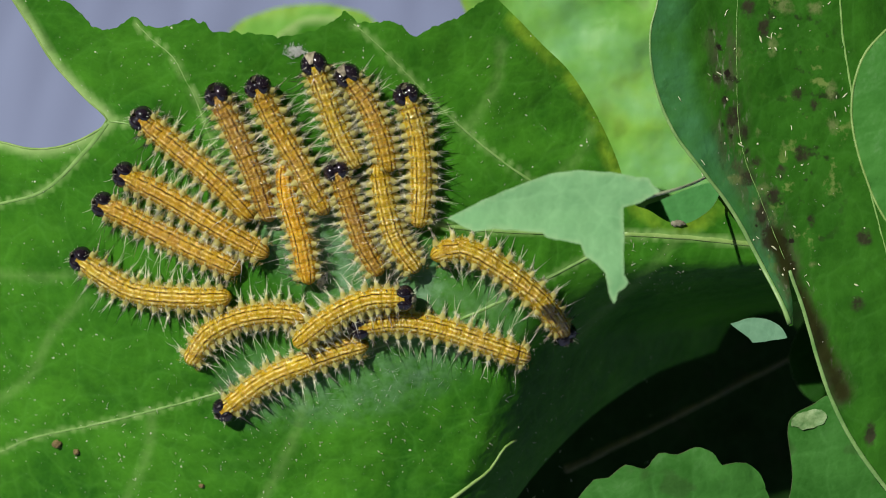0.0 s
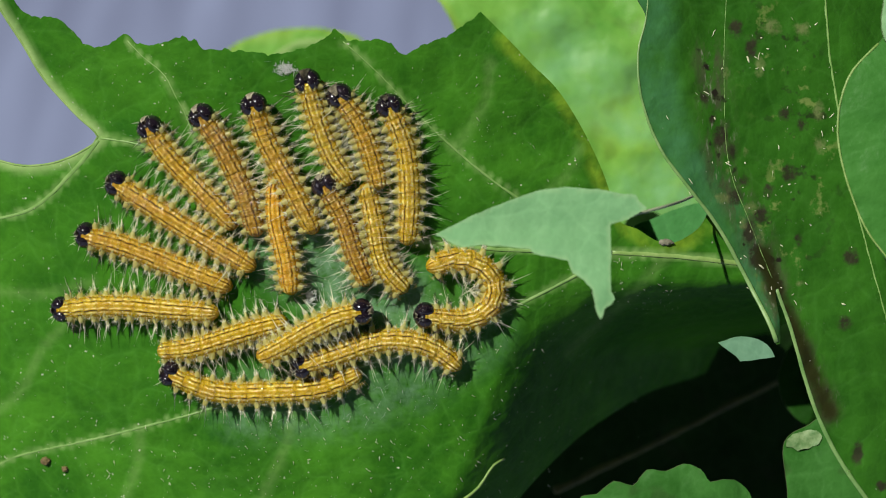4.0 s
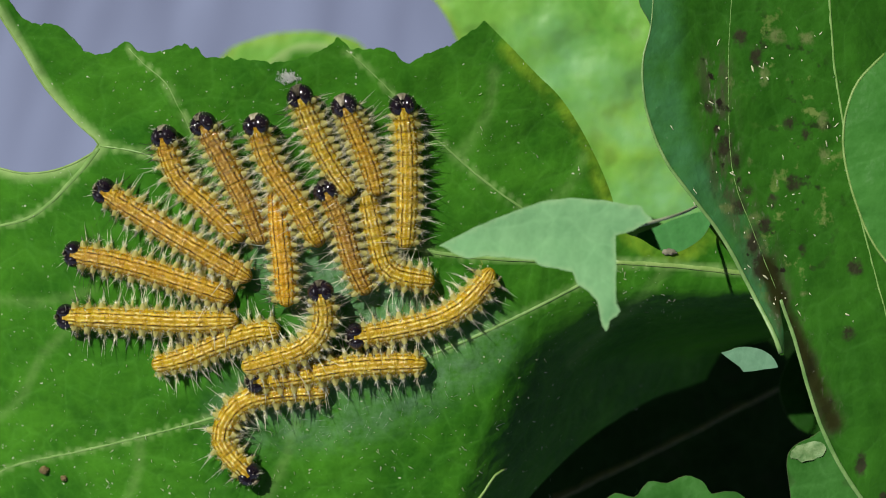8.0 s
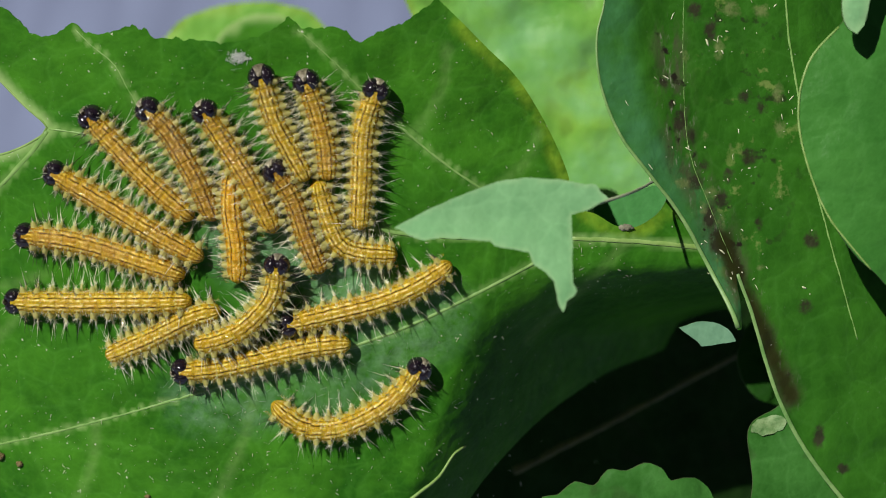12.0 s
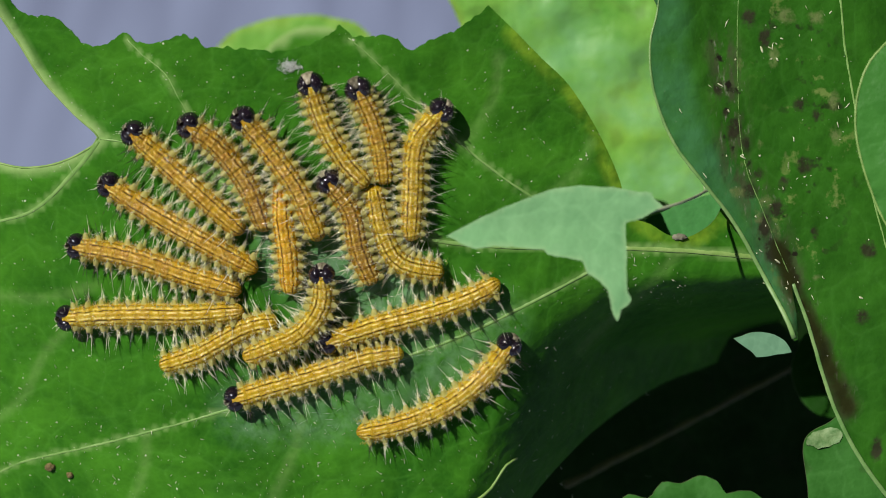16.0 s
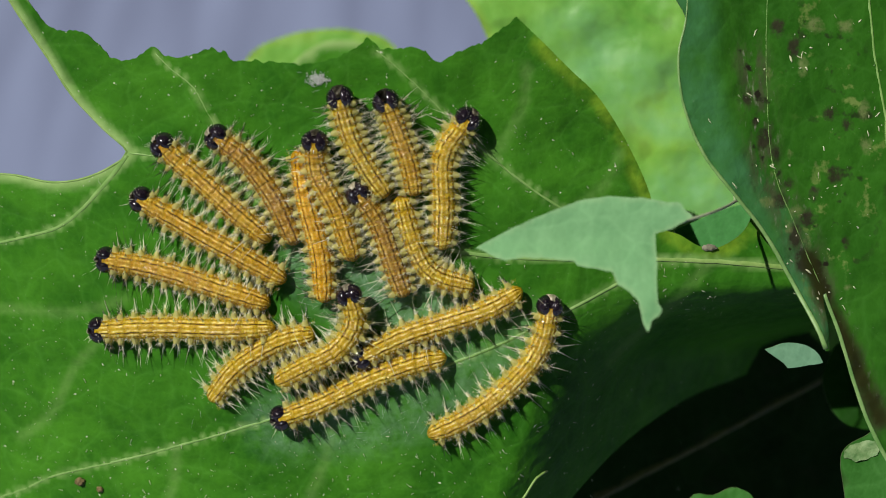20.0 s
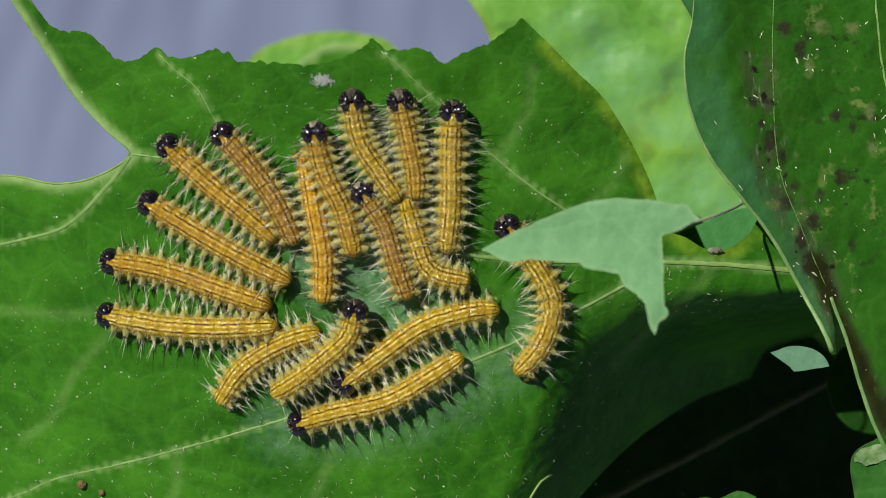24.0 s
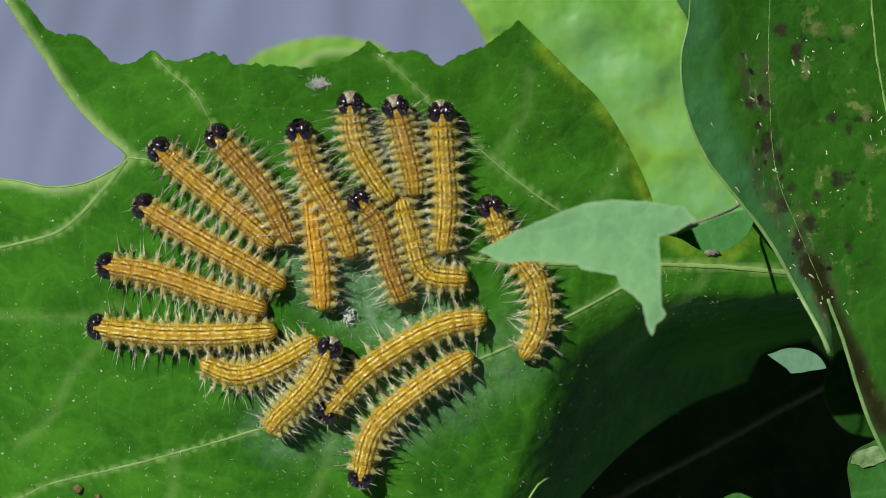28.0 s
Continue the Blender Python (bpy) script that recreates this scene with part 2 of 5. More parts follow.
CUT = plain_material("cut_edge", (0.05, 0.11, 0.02), (0.10, 0.15, 0.05), 1500, 0.7)
MARGIN = plain_material("leaf_margin", (0.11, 0.24, 0.06), (0.20, 0.33, 0.11), 700, 0.5)
TWIG = plain_material("leaf_stalk", (0.25, 0.32, 0.19), (0.34, 0.38, 0.25), 1100, 0.6)
STALK = plain_material("stalk", (0.17, 0.23, 0.12), (0.28, 0.32, 0.2), 700, 0.6)
SCAB = plain_material("scab", (0.10, 0.10, 0.06), (0.26, 0.25, 0.18), 1500, 0.8, 0.0001)
FLECK = plain_material("fleck", (0.40, 0.44, 0.24), (0.72, 0.74, 0.52), 1800, 0.3)
SILK = plain_material("silk", (0.42, 0.45, 0.42), (0.72, 0.75, 0.72), 2500, 0.5, 0.0001)
PALE_PATCH = plain_material("blister", (0.08, 0.18, 0.05), (0.20, 0.30, 0.13), 1200, 0.6, 0.0001)
FRASS = plain_material("frass", (0.10, 0.07, 0.02), (0.24, 0.18, 0.07), 2600, 0.7, 0.0002)
GOLD = body_material("golden_skin", (0.545, 0.378, 0.010), (0.40, 0.237, 0.006), (0.86, 0.72, 0.22))
AMBER = body_material("amber_skin", (0.495, 0.315, 0.009), (0.36, 0.183, 0.005), (0.80, 0.58, 0.12))
ORANGE = body_material("orange_skin", (0.66, 0.370, 0.007), (0.52, 0.245, 0.004), (0.84, 0.64, 0.14))
BROWN = body_material("brown_skin", (0.42, 0.245, 0.010), (0.27, 0.130, 0.005), (0.66, 0.46, 0.10))
HEAD = plain_material("head_shell", (0.006, 0.004, 0.007), (0.014, 0.009, 0.014), 1400, 0.13, 0.00003, Specular_IOR_Level=0.7)
FACE = plain_material("face_plate", (0.14, 0.12, 0.075), (0.52, 0.47, 0.34), 2600, 0.4)
SPINE = plain_material("spine", (0.66, 0.60, 0.13), (0.80, 0.77, 0.32), 2000, 0.2, sheer=0.5, clear=0.42)
HAIR = plain_material("pale_hair", (0.88, 0.86, 0.62), (0.96, 0.96, 0.84), 2000, 0.12, sheer=0.5, Specular_IOR_Level=0.8)
FUZZ = plain_material("amber_fuzz", (0.54, 0.38, 0.035), (0.72, 0.57, 0.09), 2000, 0.3, sheer=0.5, clear=0.25)
DARK_HAIR = plain_material("dark_hair", (0.012, 0.009, 0.008), (0.05, 0.035, 0.02), 2000, 0.3)
n = Nodes("paving")
streaks = n.add("ShaderNodeMapping", {"Vector": n.coords(), "Scale": (22, 2, 2)}).outputs[0]
n.bump(n.noise(400, 3, 0.6), 0.001, 0.4)
PAVING = n.finish(n.mix(n.ramp(n.noise(1.0, 3, 0.5, streaks), 0.3, 0.7), (0.122, 0.146, 0.242), (0.20, 0.24, 0.38)), 0.85)


# ---- building helpers
def part(name, bm, material, parent=None, label="", m=None):
    """Links a bmesh as one mesh object, under a thing or a part."""
    mesh = bpy.data.meshes.new(name)
    bm.to_mesh(mesh)
    bm.free()
    mesh.polygons.foreach_set("use_smooth", [True] * len(mesh.polygons))
    for mat in material if isinstance(material, (list, tuple)) else (material,):
        mesh.materials.append(mat)
    ob = new(name, mesh)
    if parent:
        ob.parent = parent
    if m:
        ob.matrix_basis = m
    return tagged(ob, label)


def curve_points(points, step, closed=False):
    """Points at even steps along a smooth line through the given ones."""
    p = [Vector(q) for q in points]
    n, out = len(p), []
    for i in range(n if closed else n - 1):
        a, b, c, d = (p[(i + k) % n] if closed else p[min(max(i + k, 0), n - 1)] for k in (-1, 0, 1, 2))
        count = max(1, round((c - b).length / step))
        for k in range(count):
            t = k / count
            out.append(0.5 * (2 * b + (c - a) * t + (2 * a - 5 * b + 4 * c - d) * t * t + (3 * b - a - 3 * c + d) * t ** 3))
    return out if closed else out + [p[-1]]


def tube(bm, points, radii, sides=8, squash=1.0):
    """A tapered tube along points (metres), closed at its ends."""
    rings = []
    for i, p in enumerate(points):
        along = (points[min(i + 1, len(points) - 1)] - points[max(i - 1, 0)]).normalized()
        side = along.cross(Vector((0, 0, 1)))
        side = side.normalized() if side.length > 1e-4 else Vector((1, 0, 0))
        up = side.cross(along)
        rings.append([bm.verts.new(p + (math.cos(a) * side + squash * math.sin(a) * up) * radii[i]) for a in (2 * math.pi * k / sides for k in range(sides))])
    for a, b in zip(rings, rings[1:]):
        for k in range(sides):
            bm.faces.new((a[k], a[(k + 1) % sides], b[(k + 1) % sides], b[k]))
    bm.faces.new(rings[0][::-1])
    bm.faces.new(rings[-1])
    return bm


def smooth(a, b, x):
    t = min(1.0, max(0.0, (x - a) / (b - a)))
    return t * t * (3 - 2 * t)


def blade(name, outline, height, material, parent, label="", step=1.0, thick=0.25, jag=0.0, waves=0.12, rim=0.5, marks=None, rim_edge=None):
    """A leaf blade: a closed outline in u, v (mm), domed by height(u, v), with a thickness and an uneven surface."""
    edge = []
    for k, p in enumerate(outline):
        out = Vector((p[0], p[1], 0))
        if jag:
            out += Vector((noise.noise((p[0] * 1.9, p[1] * 1.9, 3)), noise.noise((p[0] * 1.9, p[1] * 1.9, 7)), 0)) * jag
        edge.append((out.x, out.y))
    e = np.array(edge)
    a, b = e, np.roll(e, -1, 0)

    def reach(all_spots):
        d, out = b - a, []
        for q in np.array_split(all_spots, max(1, len(all_spots) // 2000)):
            t = np.clip(((q[:, None] - a) * d).sum(2) / np.maximum((d * d).sum(1), 1e-9), 0, 1)
            out.append(np.sqrt((((a + t[..., None] * d) - q[:, None]) ** 2).sum(2)).min(1))
        return np.concatenate(out)

    us, vs = np.meshgrid(np.arange(e[:, 0].min(), e[:, 0].max(), step), np.arange(e[:, 1].min(), e[:, 1].max(), step))
    us = us + (np.arange(us.shape[0]) % 2 * step / 2)[:, None]
    q = np.stack([us.ravel(), vs.ravel()], 1)
    cross = ((a[:, 1] > q[:, None, 1]) != (b[:, 1] > q[:, None, 1])) & (
        q[:, None, 0] < (b[:, 0] - a[:, 0]) * (q[:, None, 1] - a[:, 1]) / (b[:, 1] - a[:, 1] + 1e-12) + a[:, 0])
    q = q[cross.sum(1) % 2 == 1]
    q = q[reach(q) > step * 0.45]
    count = len(edge)
    verts = [Vector(p) for p in edge] + [Vector(p) for p in q]
    verts, _, faces, *_ = geometry.delaunay_2d_cdt(verts, [(i, (i + 1) % count) for i in range(count)], [], 1, 1e-5)
    spots = np.array([tuple(p) for p in verts])
    far = reach(spots)
    bm = bmesh.new()
    top, low = [], []
    for p in verts:
        w = height(p.x, p.y) + waves * (noise.noise((p.x * 0.22, p.y * 0.22, 1)) * 2 + noise.noise((p.x * 0.7, p.y * 0.7, 5)))
        top.append(bm.verts.new((p.x * MM, p.y * MM, w * MM)))
        low.append(bm.verts.new((p.x * MM, p.y * MM, (w - thick) * MM)))
    used = {}
    for f in faces:
        bm.faces.new([top[i] for i in f])
        bm.faces.new([low[i] for i in reversed(f)])
        for i, j in zip(f, (*f[1:], f[0])):
            used[(i, j)] = used.get((i, j), 0) + 1
    for i, j in list(used):
        if (j, i) not in used:
            rim_a, rim_b = top[i].co, top[j].co
            quad = [bm.verts.new(q) for q in (rim_b, rim_a, low[i].co, low[j].co)]
            bm.faces.new(quad).material_index = 1
    bm.normal_update()
    ob = part(name, bm, (material, CUT), parent, label, None)
    if rim_edge:
        line = np.array(rim_edge)
        far = np.array([np.hypot(line[:, 0] - p.x, line[:, 1] - p.y).min() for p in verts])
    values = {"rim": [smooth(rim, 0.0, d) if rim else 0.0 for d in far]}
    for key, fn in (marks or {}).items():
        values[key] = [fn(p.x, p.y) for p in verts]
    for key, row in values.items():
        layer = ob.data.attributes.new(key, "FLOAT", "POINT")
        flat = [x for x in row for _ in (0, 1)]
        layer.data.foreach_set("value", flat + [0.0] * (len(ob.data.vertices) - len(flat)))
    return ob


def vein(parent, points, height, r0, r1, material, name="vein", lift=0.0, label="", squash=0.22):
    line = curve_points([(*p, 0) for p in points], 0.8)
    n = len(line) - 1
    pts = [Vector((p.x, p.y, height(p.x, p.y) + lift + 0.12 * (noise.noise((p.x * 0.22, p.y * 0.22, 1)) * 2 + noise.noise((p.x * 0.7, p.y * 0.7, 5))))) * MM for p in line]
    bm = tube(bmesh.new(), pts, [(r0 + (r1 - r0) * i / n) * MM * (1 + 0.2 * noise.noise((i * 0.9, r0, 2))) for i in range(n + 1)], 8, squash)
    return part(name, bm, material, parent, label)


def near_line(points, width):
    """1 on a line of points, 0 at that distance (mm) from it."""
    line = np.array([(p.x, p.y) for p in curve_points([(*p, 0) for p in points], 0.8)])
    return lambda u, v: smooth(width, width * 0.25, float(np.hypot(line[:, 0] - u, line[:, 1] - v).min()))


def plant(label, foot):
    """An Empty at the foot of a plant, whose parts are given along the leaf's axes."""
    ob = new("leafy_plant")
    ob.matrix_world = Matrix.Translation(foot)
    holder = Matrix.Translation(foot).inverted() @ TILT
    plants.append((ob, holder))
    return tagged(ob, label, "plant")


plants = []


def seat(ob, owner):
    """Sets a part that was built along the leaf's axes under its plant."""
    ob.parent = owner
    ob.matrix_basis = dict(plants)[owner]
    return ob


def stem(owner, points, r0, r1, label=""):
    pts = [Vector(p) * MM for p in curve_points(points, 4)]
    n = len(pts) - 1
    ob = part("stem", tube(bmesh.new(), pts, [(r0 + (r1 - r0) * i / n) * MM for i in range(n + 1)], 10), STALK, None, label)
    return seat(ob, owner)


def below(u, v, w, depth):
    """The spot that lies depth mm straight under a place given on the leaf's axes."""
    return (u, v - 0.766 * depth, w - 0.643 * depth)


# ---- the ground
bm = bmesh.new()
size, cuts = 30.0, 24
bmesh.ops.create_grid(bm, x_segments=cuts, y_segments=cuts, size=size)
for vert in bm.verts:
    vert.co.z = 0.0
tagged(part("ground", bm, PAVING), "smooth grey paving, out of focus far below the leaves", "ground", kind="structure")


# ---- the chewed leaf
def main_height(u, v):
    """How far the chewed leaf stands out: it slopes up with v, bows to both sides and droops past a crease."""
    past = max(0.0, u - (7.5 + 0.36 * (v + 6)))
    fall = 0.5 * past + (0.085 * past * past if past < 6 else 0.085 * 36 + 1.02 * (past - 6))
    out = min(u, 17 + 0.35 * (u - 17))
    return 0.25 * v + 0.006 * max(0.0, v - 8) ** 2 - 0.006 * (out + 5) ** 2 - fall * smooth(-1, -9, v)


host = plant("green broad-leaved plant with one large chewed leaf full of caterpillars", (0.037, 0.0, 0.0))
left_margin = [(-34.2, 9.3), (-31.4, 10.3), (-29.9, 11.5), (-32.0, 13.6), (-34.7, 16.6), (-36.5, 19.6), (-38.2, 22.3), (-39.9, 25.2), (-38.8, 26.0)]
chewed = [(-37.3, 23.6), (-35.7, 22.1), (-33.1, 21.7), (-31.5, 20.4), (-30.5, 19.4), (-28.7, 19.2), (-26.8, 20.1), (-25.7, 19.35), (-24.3, 19.15),
          (-22.2, 19.65), (-20.6, 19.5), (-19.8, 18.75), (-16.7, 18.55), (-13.8, 18.2), (-10.9, 18.7), (-8.9, 19.6), (-8.3, 20.2), (-7.0, 19.3),
          (-4.5, 19.4), (-3.3, 18.8), (-2.4, 18.2), (-0.2, 19.2), (1.5, 19.8), (3.0, 20.9), (4.2, 21.7)]
right_margin = [(5.6, 20.4), (8.6, 17.6), (11.1, 15.3), (13.7, 11.5), (15.6, 7.6), (16.3, 5.2), (17.1, 4.0), (18.5, 3.5), (19.8, 2.7), (20.7, 2.35), (22.0, 2.3), (23.4, 3.0), (24.4, 3.9), (25.2, 5.4),
                (26.5, 7.2), (29.0, 8.8), (33.6, 7.0), (34.4, 0.1), (39.0, -6.5), (37.0, -10.4), (29.7, -12.0), (22.7, -13.4), (15.0, -17.0), (9.7, -21.2), (6.3, -24.9)]
low_margin = [(3.0, -27.3), (-9.7, -29.9), (-25.9, -30.5), (-40.4, -29.7), (-51.3, -27.8), (-53.4, -20.3), (-46.8, -14.2), (-44.8, -12.3),
              (-45.9, -10.8), (-52.0, -6.6), (-53.9, 0.8), (-47.9, 9.2), (-43.3, 10.0), (-40.6, 9.8), (-37.4, 9.1)]
soft_edge = [(p.x, p.y) for p in curve_points([(*p, 0) for p in right_margin + low_margin + left_margin], 0.5)]
torn_edge = []
for p in curve_points([(*p, 0) for p in chewed], 0.28):
    torn_edge.append((p.x + 0.16 * noise.noise((p.x * 2.3, 0, 1)), p.y + 0.30 * noise.noise((p.x * 1.6, 2, 1)) + 0.14 * noise.noise((p.x * 4.5, 5, 1))))
silk_a, silk_b = near_line([(-12.5, 1.5), (-7.5, -1.5), (-3.0, -3.5)], 5.5), near_line([(-17, -12.5), (-8.5, -12.0), (-1, -9.0), (4, -5.5)], 5.0)
MAIN_VEINS = (
    ([(16.3, 1.4), (13.0, -0.7), (3.4, -5.5), (-4.2, -8.3), (-21.4, -13.4), (-30.8, -16.0), (-39.0, -18.0), (-42.8, -19.6), (-49.4, -21.8)], 0.17, 0.09, VEIN),
    ([(16.3, 1.4), (7.3, 6.3), (0.8, 11.3), (-4.6, 16.6), (-7.6, 19.2)], 0.15, 0.06, VEIN),
    ([(16.3, 1.4), (0.8, 2.0), (-14.1, 5.5), (-24.1, 10.0), (-26.7, 10.9), (-29.7, 11.4)], 0.24, 0.10, VEIN),
    ([(-29.9, 11.2), (-32.2, 8.7), (-36.3, 5.4), (-41.0, 4.2), (-48.5, 3.0)], 0.22, 0.10, VEIN),
    ([(0.8, 2.0), (-17.1, 6.0), (-22.0, 14.0), (-23.4, 16.6), (-25.5, 18.4), (-26.6, 19.6)], 0.14, 0.06, VEIN),
    ([(34.0, -0.1), (28.0, 0.5), (21.9, 1.1), (16.3, 1.4)], 0.30, 0.24, VEIN_PALE))
FINE_VEINS = ([(-33.0, -4.5), (-36.5, -8.0), (-39.0, -12.0), (-42.5, -14.5)], [(-31.0, -1.5), (-36.0, -2.6), (-44.0, -2.2)], [(-27, -15.2), (-27.5, -19), (-30, -24)],
              [(-12, -11), (-13.5, -17), (-17, -24)], [(2, 10.2), (4.5, 14.0), (5.0, 17.5)], [(8.5, 5.5), (12.0, 8.0), (13.0, 10.5)], [(21.0, 0.8), (17.5, -3.5), (13.0, -8.0)])
rib_marks = [(near_line(points, 0.24 + 1.3 * r0), 1.0) for points, r0, r1, mat in MAIN_VEINS] + [(near_line(points, 0.8), 0.28) for points in FINE_VEINS]
main_leaf = blade("leaf", soft_edge + torn_edge, main_height, LEAF_MAIN, None, "large green leaf with a chewed upper edge, a pale margin and a yellowed rim",
                  step=0.5, rim=1.0, rim_edge=[(p.x, p.y) for p in curve_points([(*p, 0) for p in low_margin[-5:] + left_margin], 0.2)],
                  marks={"rib": lambda u, v: max(much * fn(u, v) for fn, much in rib_marks),
                         "yellow": near_line([(6.0, 19.6), (11.0, 15.0), (13.6, 11.0), (15.4, 7.0), (17.4, 3.9), (18.5, 3.0), (20.7, 1.9), (22.0, 1.9), (23.4, 2.6), (24.8, 3.6), (27.0, 5.0)], 1.1),
                         "silk": lambda u, v: max(0.6 * silk_a(u, v), 0.28 * silk_b(u, v))})
seat(main_leaf, host)
for points, r0, r1, mat in MAIN_VEINS:
    vein(main_leaf, points, main_height, r0, r1, mat, squash=0.3, lift=-0.045 * (r0 + r1))
vein(main_leaf, [(0.3, -23.4), (2.9, -21.5), (4.4, -20.4), (5.8, -18.4), (6.9, -17.9)], main_height, 0.18, 0.09, VEIN_PALE, "torn_fold", 0.1, "pale curled edge of a tear", 0.7)
stem(host, [(34.0, -0.1, -4.9), (42, -2, -13), below(47, -4, -15, 20), below(46, -4, -15, 120), below(40, -4, -15, 560)], 0.7, 2.6)


def lump(name, u, v, w, size, material, parent, seed, label=""):
    """A small crumb or scab: a ball with a ragged surface."""
    bm = bmesh.new()
    bmesh.ops.create_icosphere(bm, subdivisions=3, radius=1)
    for vert in bm.verts:
        k = 1 + 0.35 * noise.noise(vert.co * 1.6 + Vector((seed, 0, 0))) + 0.3 * noise.noise(vert.co * 3.1 + Vector((0, seed, 0)))
        vert.co = Vector((u + vert.co.x * size[0] * k, v + vert.co.y * size[1] * k, w + vert.co.z * size[2] * k)) * MM
    return part(name, bm, material, parent, label)


vein(main_leaf, low_margin[-4:] + left_margin[:-1], main_height, 0.09, 0.11, VEIN_PALE, "margin", -0.02, "thin pale margin", 0.8)
lump("scab", 21.2, 2.3, main_height(21.2, 2.3) + 0.1, (0.62, 0.30, 0.09), SCAB, main_leaf, 2, "brown scab at the torn edge")
rng = random.Random(5)
bm = bmesh.new()
for k in range(190):
    spot = Vector((-12.6 + rng.gauss(0, 0.40), 16.95 + rng.gauss(0, 0.22), 0))
    a = rng.uniform(0, math.pi)
    reach = Vector((math.cos(a), math.sin(a), rng.uniform(-0.05, 0.15))) * rng.uniform(0.06, 0.26)
    spot.z = main_height(spot.x, spot.y) + 0.08
    tube(bm, [(spot - reach) * MM, (spot + Vector((0, 0, 0.05))) * MM, (spot + reach) * MM], [0.008 * MM, 0.022 * MM, 0.008 * MM], 4)
part("silk_pad", bm, SILK, main_leaf, "white silk threads on the leaf edge")
bm = bmesh.new()
for k in range(70):
    spot = Vector((-10.7 + rng.gauss(0, 0.3), -2.75 + rng.gauss(0, 0.38), 0))
    a = rng.gauss(1.2, 0.8)
    reach = Vector((math.cos(a), math.sin(a), rng.uniform(-0.1, 0.3))) * rng.uniform(0.1, 0.4)
    spot.z = main_height(spot.x, spot.y) + 0.2
    tube(bm, [(spot - reach) * MM, (spot + Vector((0, 0, 0.08))) * MM, (spot + reach) * MM], [0.012 * MM, 0.045 * MM, 0.012 * MM], 4)
part("silk_tuft", bm, SILK, main_leaf, "glossy white tuft of silk amid the caterpillars")
bm = bmesh.new()
for k in range(420):
    at = rng.choice(((-8, -1.5, 4.0, 2.5), (-8, -1.5, 4.0, 2.5), (-8, -11.5, 7.0, 1.8), (-16, 4, 7.0, 5.0)))
    spot = Vector((rng.gauss(at[0], at[2]), rng.gauss(at[1], at[3]), 0))
    a = rng.gauss(0.3, 0.9)
    reach = Vector((math.cos(a), math.sin(a), 0)) * rng.uniform(0.12, 0.6)
    ends = []
    for t in (-1, 0, 1):
        q = spot + reach * t
        q.z = main_height(q.x, q.y) + 0.16 + (0.12 if t == 0 else 0) + rng.uniform(0, 0.1) + 0.12 * (noise.noise((q.x * 0.22, q.y * 0.22, 1)) * 2 + noise.noise((q.x * 0.7, q.y * 0.7, 5)))
        ends.append(q * MM)
    tube(bm, ends, [0.004 * MM, 0.009 * MM, 0.004 * MM], 3)
tagged(part("silk_mat", bm, SILK, main_leaf, "thin mat of fine silk threads"), kind="stuff")
bm = bmesh.new()
for k in range(640):
    spot = Vector((rng.uniform(-44, 14), rng.uniform(-25, 18), 0)) if k < 400 else Vector((rng.gauss(-9, 11), rng.gauss(-17, 3.5), 0)) if k < 540 else Vector((rng.uniform(14, 27), rng.uniform(-4, 1.5), 0))
    a = rng.gauss(-0.9, 0.8)
    reach = Vector((math.cos(a), math.sin(a), 0)) * rng.choice((0.03, 0.04, 0.05, 0.08, 0.18)) * rng.uniform(0.7, 1.3)
    if spot.y > 19.6 - 1.28 * (spot.x - 5.6) or (spot.x < -29 and spot.y > 8.2):
        continue
    ends = []
    for t in (-1, 1):
        q = spot + reach * t
        q.z = main_height(q.x, q.y) + (0.05 if t < 0 else 0.16) + 0.12 * (noise.noise((q.x * 0.22, q.y * 0.22, 1)) * 2 + noise.noise((q.x * 0.7, q.y * 0.7, 5)))
        ends.append(q * MM)
    tube(bm, ends, [0.022 * MM, 0.012 * MM], 4)
tagged(part("leaf_hairs", bm, HAIR, main_leaf, "short glistening hairs scattered on the leaf"), kind="stuff")
for u, v, s in ((-36.6, -18.5, 0.45), (-34.6, -19.2, 0.34), (-22.4, -22.0, 0.25)):
    ob = tagged(lump("dropping", 0, 0, 0, (s, s * 0.85, s * 0.7), FRASS, None, s * 9), "tiny brown dropping lying on the leaf", "dropping", "droppings")
    ob.matrix_world = TILT @ pose(u * MM, v * MM, (main_height(u, v) + s * 0.55) * MM)


# ---- leaves of the same plant under and beside the chewed one
def flat_leaf(owner, outline, w, material, label, slope=(0, 0), bow=0.0, step=1.6, rim=0.6, marks=None, smooth_edge=True, jag=0.0, waves=0.2):
    cu, cv = sum(p[0] for p in outline) / len(outline), sum(p[1] for p in outline) / len(outline)

    def height(u, v):
        return w + slope[0] * (u - cu) + slope[1] * (v - cv) - bow * ((u - cu) ** 2 + (v - cv) ** 2)

    edge = [(p.x, p.y) for p in curve_points([(*p, 0) for p in outline], 0.5, True)] if smooth_edge else outline
    ob = blade("leaf", edge, height, material, None, label, step=step, rim=rim, marks=marks, jag=jag, waves=waves)
    return seat(ob, owner), height


